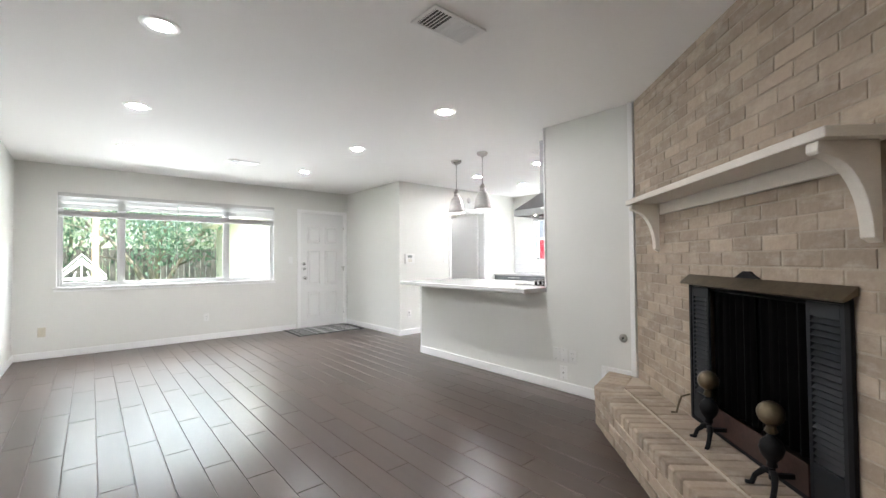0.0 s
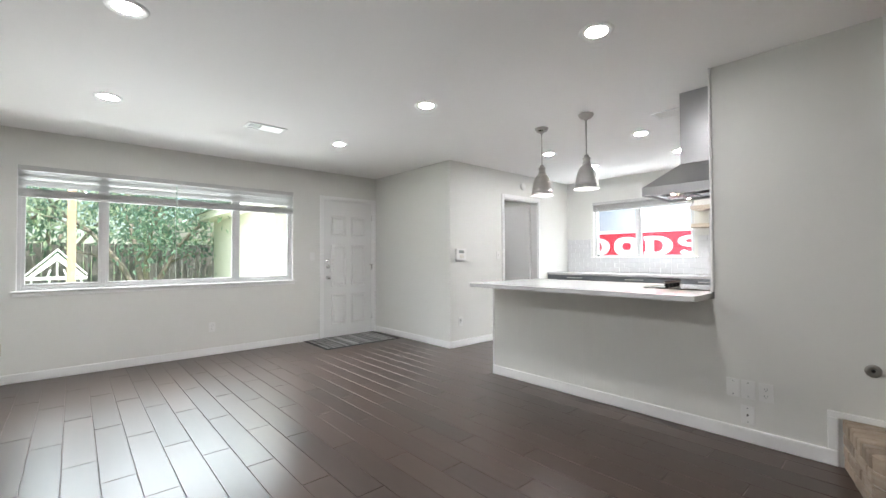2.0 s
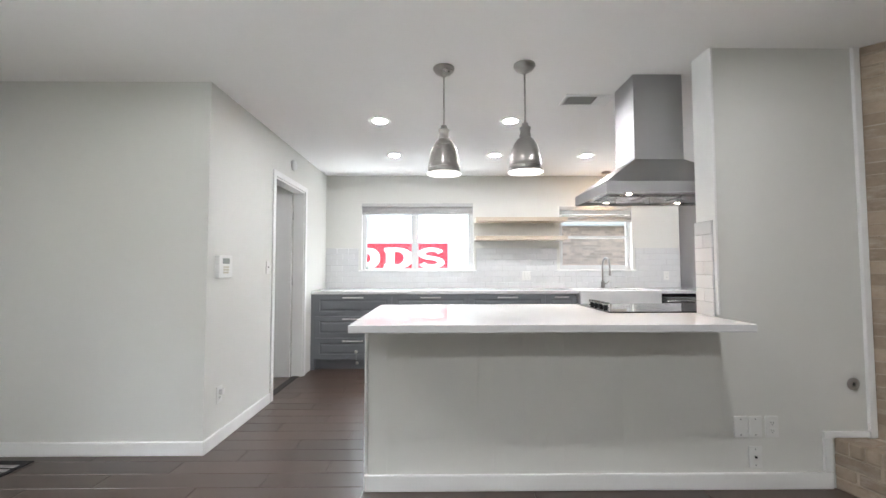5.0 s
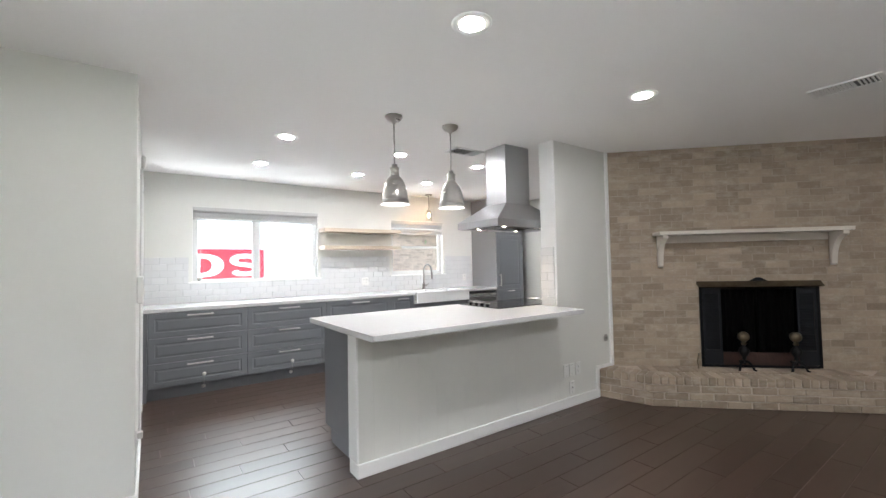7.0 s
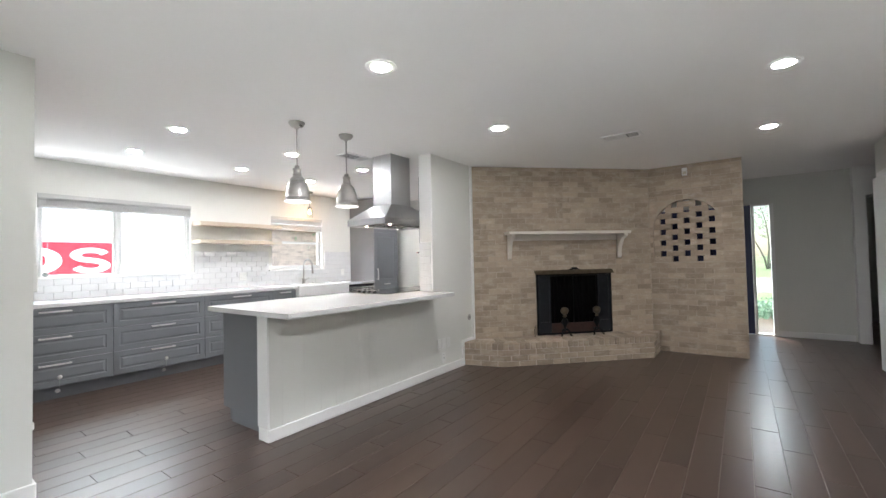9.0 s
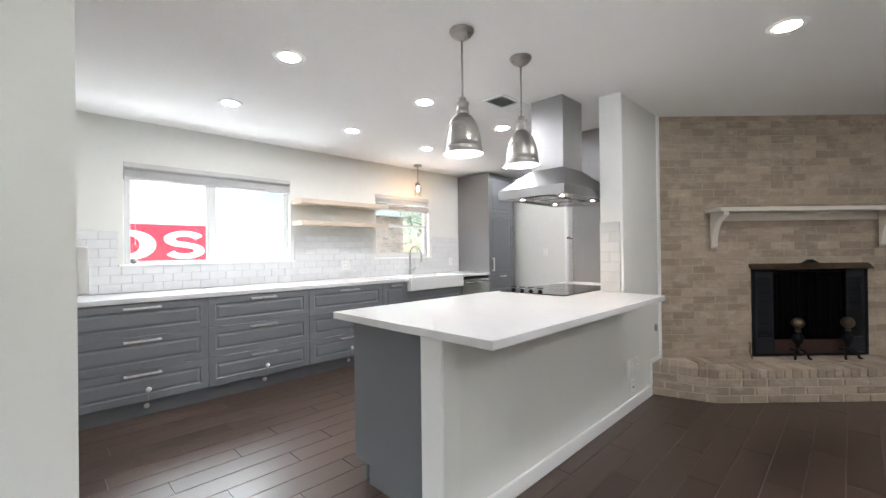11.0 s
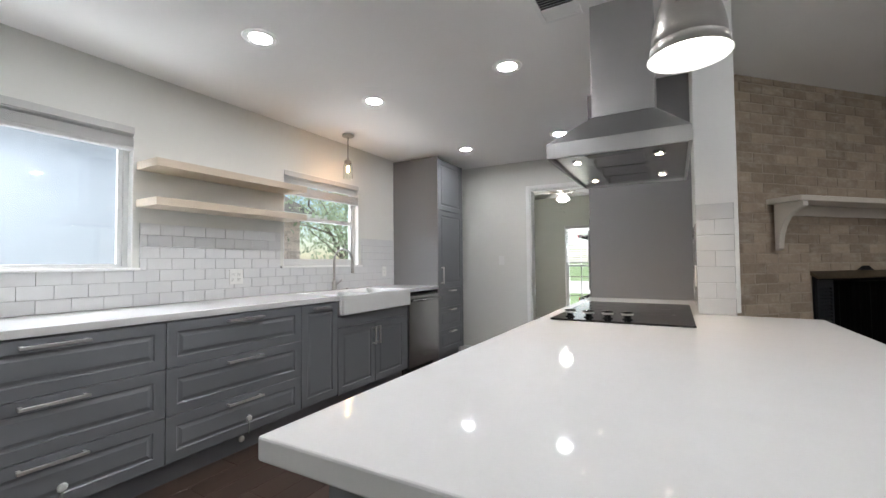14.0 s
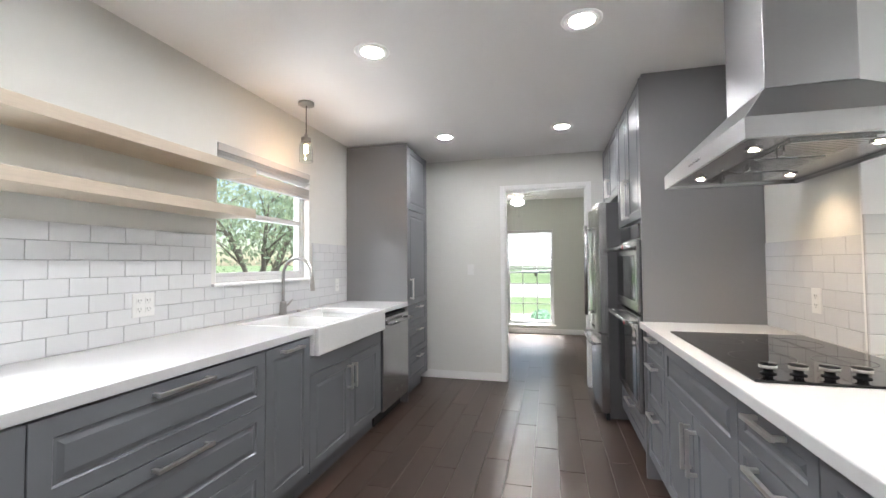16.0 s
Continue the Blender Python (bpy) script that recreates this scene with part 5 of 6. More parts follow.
def window(name, at, turn, w, h, mulls, label, sill=0.03, low=None, fr=0.035, depth=0.06, hbars=(), grid=None, stool=True):
    ob = thing(name, at, label, kind="structure", turn=turn)
    lf, ls = (fr, 0.025) if low is None else (low, 0.012)
    mb = MB().box(0, 0.05, 0, fr, 0.05 + depth, h).box(w - fr, 0.05, 0, w, 0.05 + depth, h).box(fr, 0.05, 0, w - fr, 0.05 + depth, lf).box(fr, 0.05, h - fr, w - fr, 0.05 + depth, h)
    part("window_frame", mb, "vinyl", ob, "white vinyl window frame", 0.003)
    part("reveal", MB().box(0.0005, 0.0, 0.0, 0.006, 0.05, h).box(w - 0.006, 0.0, 0.0, w - 0.0005, 0.05, h).box(0.006, 0, h - 0.006, w - 0.006, 0.05, h - 0.0005), "trim", ob)
    if stool:
        part("window_sill", B(-0.035, -sill, -0.020, w + 0.035, 0.0495, -0.002), "trim", ob, "white window sill", 0.004)
        if w > 2:
            part("sill_apron", B(-0.02, -0.012, -0.058, w + 0.02, -0.0005, -0.0285), "trim", ob)
    edges = [fr] + [m for m in mulls] + [w - fr]
    for m in mulls:
        part("mullion", B(m - 0.02, 0.055, lf, m + 0.02, 0.10, h - fr), "vinyl", ob, bevel=0.003)
    for z in hbars:
        part("meeting_rail", B(fr, 0.052, z - 0.018, w - fr, 0.10, z + 0.018), "vinyl", ob, bevel=0.003)
    for a, b in zip(edges, edges[1:]):
        a2, b2 = a + (0.02 if a != fr else 0), b - (0.02 if b != w - fr else 0)
        part("sash", MB().box(a2, 0.06, lf, a2 + 0.025, 0.09, h - fr).box(b2 - 0.025, 0.06, lf, b2, 0.09, h - fr).box(a2 + 0.025, 0.06, lf, b2 - 0.025, 0.09, lf + ls).box(a2 + 0.025, 0.06, h - fr - 0.025, b2 - 0.025, 0.09, h - fr), "vinyl", ob, bevel=0.002)
        p = part("pane", B(a2 + 0.02, 0.074, lf + ls - 0.005, b2 - 0.02, 0.078, h - fr - 0.02), "glass", ob)
        p.visible_shadow = False
    if grid:
        nx, nz = grid
        for i in range(1, nx):
            x = fr + (w - 2 * fr) * i / nx
            part("glazing_bar", B(x - 0.008, 0.066, fr + 0.02, x + 0.008, 0.073, h - fr - 0.02), "vinyl", ob)
        for z in nz:
            part("glazing_bar", B(fr + 0.02, 0.062, z - 0.008, w - fr - 0.02, 0.0655, z + 0.008), "vinyl", ob)
    return ob
window("window_1", (-0.37, F, 0.875), 0, 2.68, 1.215, (0.65, 1.96), "wide white three-part living room window")
window("window_2", (K, 4.87, 1.172), -90, 1.505, 0.888, (0.715,), "white sliding kitchen window", low=0.012)
window("window_3", (K, 2.21, 1.172), -90, 0.99, 0.858, (), "small white kitchen window over the sink", hbars=(0.44,))
window("window_4", (WX1, DY, WZ0), 180, WX1 - WX0, WZ1 - WZ0, (), "tall white gridded dining room window", hbars=(0.95,), grid=(3, (0.37, 0.735, 1.30)))


def blind(at, turn, w, drop, label, n=7, split=(), wand=True, head=0.05):
    """A raised blind: headrail, a stack of slats, bottom rail. Top at local z 0, hangs down."""
    ob = thing("venetian_blind", at, label, "window blind", turn=turn)
    low = 0.022 if n < 10 else 0.022
    part("headrail", B(0.0, -0.004, -head, w, 0.045, 0), "blind", ob, "white valance", 0.004)
    cuts = [0.0, *split, w]
    for a, b in zip(cuts, cuts[1:]):
        hang = drop - 0.085
        for k in range(12):
            z = -hang - 0.004 - 0.0052 * k
            if n < 10:
                part("slat", B(a + 0.004, 0.002, z - 0.0036, b - 0.004, 0.042, z), "blind", ob)
        for k in range(n):
            if n < 10 and k >= n - 3:
                continue
            z = -head - 0.006 - (drop - head - 0.03) * (k + 0.5) / n
            tilt = 0.003 * math.sin(k * 2.3 + a) + (0.009 if n > 10 else 0.011)
            part("slat", MB().prism([(0.0, z - 0.0015 + tilt), (0.044, z - 0.0015 - tilt), (0.044, z + 0.0015 - tilt), (0.0, z + 0.0015 + tilt)], a + 0.004, b - 0.004, "x"), "blind", ob)
        part("bottom_rail", B(a + 0.004, 0.0, -drop, b - 0.004, 0.045, -drop + 0.022), "blind", ob, bevel=0.004)
        if wand:
            part("cord", MB().tube([(a + 0.08, -0.012, -head), (a + 0.082, -0.014, -drop - 0.25), (a + 0.075, -0.012, -drop - 0.55)], 0.0022, 6), "blind", ob)
            part("tassel", MB().lathe([(0.0, 0.0), (0.007, 0.004), (0.005, 0.03), (0.0, 0.032)], 10, (a + 0.075, -0.012, -drop - 0.58)), "blind", ob)
    return ob
blind((-0.365, F - 0.012, 2.087), 0, 2.67, 0.305, "raised white venetian blind over the wide window", 8, (1.30,), wand=False)
part("cord", MB().tube([(0.915, F - 0.016, 1.95), (0.917, F - 0.018, 1.55), (0.93, F - 0.012, 1.22), (0.905, F - 0.014, 1.02)], 0.0025, 6), "blind", thing("blind_cord", (0, 0, 0), "thin white hanging blind cord", "cord"))
blind((K - 0.018, 4.865, 2.064), -90, 1.495, 0.15, "raised white venetian blind over the sliding window", 4, head=0.045)
blind((K - 0.004, 2.205, 2.025), -90, 0.98, 0.21, "half-raised white venetian blind over the sink", 5, wand=False)
blind((WX1 - 0.01, DY + 0.006, WZ1 - 0.005), 180, WX1 - WX0 - 0.02, 0.72, "lowered white venetian blind", 16, wand=False)
ob = thing("suction_hook", (6.50, 4.79, 1.20), "small round suction hook on the window", "hook", turn=-90)
part("cup", MB().lathe([(0.0, 0.0), (0.026, 0.0), (0.022, 0.008), (0.008, 0.016), (0.0, 0.016)], 16, (0, 0, 0), "y"), "screen", ob)

# ---- door mat ----
ob = thing("door_mat", (3.02, 6.72, 0.001), "rectangular door mat with dark and pale grey stripes", "door mat", turn=-1)
MW, MD = 1.14, 0.75
part("base", B(-MW / 2, -MD / 2, 0, MW / 2, MD / 2, 0.007), "matdark", ob, bevel=0.003)
rnd = random.Random(4)
x = -MW / 2 + 0.045
while x < MW / 2 - 0.05:
    w = rnd.choice((0.014, 0.020, 0.032, 0.045))
    part("stripe", B(x, -MD / 2 + 0.03, 0.0065, x + w, MD / 2 - 0.03, 0.0095), "matgrey", ob)
    x += w + rnd.choice((0.010, 0.016, 0.024))

# ---- ceiling fan in the dining room ----
ob = thing("ceiling_fan", (5.0, -1.95, H), "white ceiling fan with five blades and three lit glass shades", "ceiling fan")
part("canopy", MB().lathe([(0.0, 0.0), (0.07, 0.0), (0.06, -0.05), (0.02, -0.06), (0.0, -0.06)], 22), "fan", ob)
part("motor", MB().lathe([(0.0, -0.06), (0.09, -0.07), (0.11, -0.11), (0.10, -0.17), (0.05, -0.20), (0.05, -0.235), (0.0, -0.235)], 26), "fan", ob)
for k in range(5):
    a = radians(72 * k + 14)
    bl = part("blade", MB().prism([(0.16, -0.045), (0.30, -0.065), (0.60, -0.068), (0.64, -0.03), (0.64, 0.03), (0.60, 0.068), (0.30, 0.065), (0.16, 0.045)], -0.145, -0.138), "fan", ob, at=Matrix.Rotation(a, 4, "Z") @ Matrix.Rotation(0.10, 4, "X"))
    part("arm", MB().box(0.09, -0.015, -0.155, 0.20, 0.015, -0.146), "brass", bl)
for k in range(3):
    a = radians(120 * k + 40)
    sh = part("shade", MB().lathe([(0.022, -0.235), (0.04, -0.26), (0.055, -0.30), (0.062, -0.335)], 18), "fanlamp", ob, "lit frosted glass shade",
              at=Matrix.Translation((0.055 * math.cos(a), 0.055 * math.sin(a), 0)) @ Matrix.Rotation(0.35, 4, Vector((-math.sin(a), math.cos(a), 0))) @ Matrix.Translation((0, 0, 0.03)))
for px, L in ((-0.02, 0.48), (0.03, 0.42)):
    part("pull_chain", MB().tube([(px, 0.03, -0.23), (px, 0.03, -L)], 0.002, 6).sphere(0.008, (px, 0.03, -L), 8), "nickel", ob)

# ---- outside ----
structure("ground", B(-400, -400, -0.30, 400, 400, -0.14), "grass", "green lawn")
structure("patio", B(-3.5, 7.245, -0.139, 5.0, 10.2, -0.05), "concrete", "concrete patio slab")
# out of view; its dark colour holds down the sun bounced onto the container
structure("drive", B(6.63, -6, -0.139, 16.5, 12, -0.10), "asphalt", "unseen driveway, made dark to bounce less sunlight")
structure("street", B(-60, -24, -0.139, 60, -13, -0.125), "palestreet", "pale street")
structure("entrance_step", B(-0.8, -3.6, -0.139, 2.4, -2.36, -0.03), "concrete", "pale concrete entrance step")


def tree(at, height, spread, material, seed, leaves=2600, label="leafy green tree with a forked trunk", low=0.35):
    r = random.Random(seed)
    ob = thing("tree", at, label, "tree", "garden trees")
    mb = MB()
    tips = []
    for k in range(4):
        a = 2 * math.pi * k / 4 + r.uniform(-0.5, 0.5)
        pts, p, d = [], Vector((0.06 * math.cos(a), 0.06 * math.sin(a), -0.12)), Vector((0.18 * math.cos(a), 0.18 * math.sin(a), 1)).normalized()
        n = 8
        for i in range(n):
            pts.append(tuple(p))
            p = p + d * height * 0.85 / n
            d = (d + Vector((math.cos(a) * 0.12 + r.uniform(-0.14, 0.14), math.sin(a) * 0.12 + r.uniform(-0.14, 0.14), 0))).normalized()
            if i >= 2:
                b = p + Vector((r.uniform(-1, 1), r.uniform(-1, 1), r.uniform(0.1, 0.7))) * spread * 0.35
                mb.tube([tuple(p), tuple((p + b) / 2 + Vector((0, 0, 0.06))), tuple(b)], [0.03, 0.02, 0.008], 5)
                tips.append(b)
        mb.tube(pts, [0.085 * (1 - 0.8 * i / n) for i in range(n)], 8)
        tips.append(p)
    part("trunk", mb, "trunk", ob)
    v, f = [], []
    clumps = [t + Vector((r.gauss(0, 0.25), r.gauss(0, 0.25), r.gauss(0, 0.2))) * spread * 0.45 for t in tips for _ in range(3)]
    clumps = [c for c in clumps if c.z > height * low]
    for i in range(leaves):
        c = r.choice(clumps)
        o = c + Vector((r.gauss(0, 1), r.gauss(0, 1), r.gauss(0, 0.8))) * spread * 0.13
        s = r.uniform(0.035, 0.07) * (1 + height / 12)
        q = Euler((r.uniform(0, 6.3), r.uniform(0, 6.3), r.uniform(0, 6.3))).to_matrix()
        n = len(v)
        v += [tuple(o + q @ Vector(u)) for u in ((-s, 0, 0), (0, -s * 0.42, s * 0.1), (s, 0, 0), (0, s * 0.42, s * 0.1))]
        f.append((n, n + 1, n + 2, n + 3))
    me = bpy.data.meshes.new("crown"); me.from_pydata(v, [], f)
    part("crown", me, material, ob, kind="stuff")
    return ob
tree((1.40, 14.2, -0.14), 4.4, 3.3, "leaf", 3, 5200)
tree((-2.4, 15.0, -0.14), 5.0, 4.0, "leafpale", 5, 5200)
tree((3.6, 19.0, -0.14), 5.6, 4.0, "leafpale", 8, 4200)
tree((-5.2, 14.0, -0.14), 5.0, 3.8, "leafpale", 11, 4200)
tree((-0.6, 20.0, -0.14), 6.0, 4.4, "leafpale", 14, 5200)
tree((14.5, -8.0, -0.14), 6.0, 4.5, "leafpale", 12, 3000)
tree((12.0, -5.2, -0.14), 4.8, 4.2, "leafpale", 15, 7000)
tree((-1.5, -42.0, -0.14), 9.5, 7.0, "leafpale", 21, 5000)
tree((6.0, -40.0, -0.14), 9.0, 7.5, "leafpale", 22, 5000)
ob = thing("garden_house", (2.6, 25.0, -0.14), "pale house with a low roof beyond the garden fence", "house")
part("wall", B(0, 0, 0, 9.0, 6.0, 2.3), "siding", ob)
part("roof", MB().prism([(-0.4, 2.3), (9.4, 2.3), (8.0, 3.3), (1.0, 3.3)], -0.4, 6.4, "y"), "concrete", ob, "pale grey roof")


def shrub(at, r0, seed, material="leaf", label="low leafy green garden shrub"):
    r = random.Random(seed)
    ob = thing("shrub", at, label, "shrub", "garden shrubs")
    mb = MB()
    for k in range(7):
        a = r.uniform(0, 6.28)
        mb.tube([(0, 0, -0.02), (r0 * 0.5 * math.cos(a), r0 * 0.5 * math.sin(a), r0 * 0.8)], [0.012, 0.004], 5)
    part("stems", mb, "trunk", ob)
    v, f = [], []
    for i in range(900):
        d = Vector((r.gauss(0, 1), r.gauss(0, 1), r.gauss(0, 1))).normalized() * r0 * r.uniform(0.5, 1.05)
        o = Vector((d.x, d.y, abs(d.z) + 0.05)); s = r.uniform(0.03, 0.055)
        q = Euler((r.uniform(0, 6.3), r.uniform(0, 6.3), r.uniform(0, 6.3))).to_matrix()
        n = len(v)
        v += [tuple(o + q @ Vector(u)) for u in ((-s, 0, 0), (0, -s * 0.5, 0), (s, 0, 0), (0, s * 0.5, 0))]
        f.append((n, n + 1, n + 2, n + 3))
    me = bpy.data.meshes.new("foliage"); me.from_pydata(v, [], f)
    part("foliage", me, material, ob, kind="stuff")
for k, (x, y, s) in enumerate(((-1.4, 13.2, 0.8), (0.1, 12.9, 0.5), (2.2, 13.6, 0.6), (3.4, 13.4, 0.6), (-3.4, 13.0, 0.7), (0.05, -4.6, 0.45), (4.75, -5.6, 0.28), (-0.5, -5.2, 0.5))):
    shrub((x, y, -0.14), s, 40 + k)
# fence
ob = thing("garden_fence", (0, 16.4, -0.14), "weathered grey board fence", "fence")
for k in range(84):
    x = -8 + k * 0.165
    part("board", B(x, 0, 0.04, x + 0.155, 0.02, 1.75 + 0.015 * math.sin(k * 5.1)), "fence", ob)
for z in (0.4, 1.4):
    part("rail", B(-8, 0.021, z, 5.8, 0.06, z + 0.09), "fence", ob)
ob = thing("pine_post", (0.02, 8.9, -0.05), "raw pine patio post", "post")
part("post", B(-0.045, -0.045, 0, 0.045, 0.045, 2.55), "post", ob, bevel=0.004)
# white outbuilding beside the patio
ob = thing("outbuilding", (2.70, 8.9, -0.14), "white sided outbuilding with a low roof", "building")
part("wall", MB().box(0, 0, 0, 3.2, 4.2, 2.25), "cream", ob)
for k in range(12):
    part("siding_board", B(-0.012 + 0.001 * (k % 2), 0.0, 0.06 + k * 0.18, -0.0005, 4.2, 0.06 + k * 0.18 + 0.172), "cream", ob)
    part("siding_board", B(0.0, -0.012 + 0.001 * (k % 2), 0.06 + k * 0.18, 3.2, -0.0005, 0.06 + k * 0.18 + 0.172), "cream", ob)
part("fascia", B(-0.35, -0.30, 2.251, 3.4, 4.4, 2.40), "cream", ob, "white fascia board")
part("roof", MB().prism([(-0.4, 2.401), (3.5, 2.401), (1.55, 3.1)], -0.35, 4.45, "y"), "roof", ob)
# playhouse
ob = thing("playhouse", (-0.185, 12.3, -0.14), "white wooden playhouse with a gabled lattice front", "playhouse")
ob.matrix_basis = Matrix.Translation((-0.185, 12.3, -0.14)) @ Matrix.Diagonal((0.60, 0.75, 0.95, 1))
part("floor_frame", B(-0.62, -0.3, 0, 0.62, 0.7, 0.08), "siding", ob)
for x in (-0.6, -0.2, 0.2, 0.55):
    part("post", B(x, -0.3, 0.081, x + 0.05, -0.24, 1.05), "siding", ob)
for z in (0.25, 0.62):
    part("rail", B(-0.6, -0.312, z, 0.6, -0.301, z + 0.06), "siding", ob)
for k in range(9):
    part("picket", B(-0.55 + k * 0.13, -0.326, 0.10, -0.50 + k * 0.13, -0.3125, 0.60), "siding", ob)
part("gable", MB().prism([(-0.72, 1.0), (-0.60, 1.0), (0.0, 1.36), (0.60, 1.0), (0.72, 1.0), (0.0, 1.50)][::-1], -0.33, -0.27, "y"), "siding", ob)
for x, dz in ((-0.25, 0.16), (0.0, 0.30), (0.25, 0.16)):
    part("gable_strut", MB().prism([(x - 0.02, 1.0), (x + 0.02, 1.0), (x * 0.6 + 0.02, 1.02 + dz), (x * 0.6 - 0.02, 1.02 + dz)], -0.32, -0.29, "y"), "siding", ob)
part("tie_beam", B(-0.72, -0.335, 0.98, 0.72, -0.265, 1.04), "siding", ob)
part("roof", MB().prism([(-0.72, 1.06), (0.0, 1.56), (0.72, 1.06), (0.72, 1.09), (0.0, 1.60), (-0.72, 1.09)][::-1], -0.26, 0.75, "y"), "siding", ob)
# storage container beside the drive: white with a red band of plain white shapes
ob = thing("storage_container", (8.35, 2.5, -0.10), "white storage container with a red printed band", "container")
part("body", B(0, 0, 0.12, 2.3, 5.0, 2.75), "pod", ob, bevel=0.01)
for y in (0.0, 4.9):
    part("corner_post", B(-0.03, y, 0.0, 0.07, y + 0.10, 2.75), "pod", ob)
part("skid", B(0.1, 0.05, 0.0, 2.2, 4.95, 0.118), "slot", ob)
# container side: local y = world y - 2.5, local z = world z + 0.1
part("frame_strip", MB().box(-0.014, 1.06, 0.13, -0.0005, 1.165, 2.70).box(-0.010, 1.166, 1.745, -0.0005, 4.9, 1.80), "siding", ob, "raised white frame strip")
part("red_band", B(-0.006, 1.175, 1.252, -0.0005, 3.60, 1.738), "red", ob)


def ring_shape(yc, w, h, zc, t, square=False):
    """A plain rounded ring on the container's side."""
    n, out, inn = 28, [], []
    for i in range(n):
        a = 2 * math.pi * i / n
        e = 0.8 if not square else 0.5
        c, s = math.cos(a), math.sin(a)
        c, s = math.copysign(abs(c) ** e, c), math.copysign(abs(s) ** e, s)
        out.append((yc + w / 2 * c, zc + h / 2 * s)); inn.append((yc + (w / 2 - t) * c, zc + (h / 2 - t * 0.62) * s))
    mb = MB()
    for i in range(n):
        j = (i + 1) % n
        mb.prism([out[i], out[j], inn[j], inn[i]], -0.010, -0.0062, "x")
    return mb

for name, yc, w, kind in (("shape", 1.468, 0.465, "s"), ("shape", 2.052, 0.525, "d"), ("shape", 2.650, 0.52, "o"), ("shape", 3.24, 0.48, "d")):
    if kind == "o":
        part(name, ring_shape(yc, w, 0.372, 1.475, 0.17), "white", ob, "plain white rounded ring")
    elif kind == "d":
        # half-round block with an opening, its straight side towards +y
        n, out, inn = 20, [], []
        for i in range(n + 1):
            a = -math.pi / 2 + math.pi * i / n
            c, q = max(math.cos(a), 0.0) ** 0.85, math.sin(a)
            out.append((yc + 0.06 - (w / 2 + 0.06) * c, 1.475 + 0.186 * q))
            inn.append((yc + 0.06 - (w / 2 - 0.11) * c, 1.475 + 0.118 * q))
        mb = MB()
        for i in range(n):
            mb.prism([out[i], out[i + 1], inn[i + 1], inn[i]], -0.010, -0.0062, "x")
        y0 = yc + 0.0605
        mb.box(-0.010, y0, 1.289, -0.0062, yc + w / 2, 1.361).box(-0.010, y0, 1.589, -0.0062, yc + w / 2, 1.661).box(-0.010, y0 + 0.015, 1.3615, -0.0062, yc + w / 2 - 0.035, 1.5885)
        part(name, mb, "white", ob, "plain white half-round block")
    else:
        path = [((w / 2 - 0.06) * math.cos(a), 0.078 + 0.074 * math.sin(a)) for a in [radians(15 + 17 * i) for i in range(16)]]
        path += [((w / 2 - 0.06) * math.cos(a), -0.078 + 0.074 * math.sin(a)) for a in [radians(75 - 17 * i) for i in range(15)]]
        mb, edge = MB(), []
        for i, (s, z) in enumerate(path):
            s0, z0 = path[max(i - 1, 0)]; s1, z1 = path[min(i + 1, len(path) - 1)]
            k = math.hypot(s1 - s0, z1 - z0)
            nx, nz = -(z1 - z0) / k, (s1 - s0) / k
            edge.append(((yc - s - nx * 0.068, 1.475 + z + nz * 0.034), (yc - s + nx * 0.068, 1.475 + z - nz * 0.034)))
        for (a, c), (a2, c2) in zip(edge, edge[1:]):
            mb.prism([a, a2, c2, c], -0.010, -0.0062, "x")
        part(name, mb, "white", ob, "plain white double-curved shape")
# neighbour's brick house beyond the drive
ob = thing("neighbour_house", (12.4, -3.2, -0.10), "neighbouring house of pink-red brick under a shingle roof", "house")
part("wall", B(0, 0, 0, 6.0, 3.9, 2.5), "redbrick", ob)
part("roof", MB().prism([(-0.5, 2.5), (6.5, 2.5), (3.0, 4.2)], -0.5, 4.3, "y"), "roof", ob)
part("fascia", B(-0.52, -0.5, 2.42, -0.4, 4.3, 2.60), "siding", ob)
v, f = [], []
mb = MB()
rnd = random.Random(9)
for r in range(32):
    for c in range(19):
        y0 = c * 0.21 + (0.105 if r % 2 else 0)
        if y0 + 0.2 < 3.9:
            mb.box(-0.008 - rnd.uniform(0, 0.004), y0, 0.02 + r * 0.077, -0.0005, y0 + 0.198, 0.02 + r * 0.077 + 0.066)
part("bricks", mb, "redbrick", ob, kind="stuff")

# ---- pieces: wall tiles ----
TH, TW, TG = 0.0762, 0.1524, 0.0018


def piece(name, me, parent, m):
    o = new(name, me)
    o.parent = parent
    o.matrix_basis = m
    return o
tile_cache = {}


def tile_mesh(w, h, t=0.007):
    key = (round(w, 3), round(h, 3))
    if key not in tile_cache:
        me = MB().rings(w, h, [(0.0, -t + 0.0015), (0.0015, -t)]).mesh("tile")
        me.materials.append(M["tile"])
        tile_cache[key] = me
    return tile_cache[key]


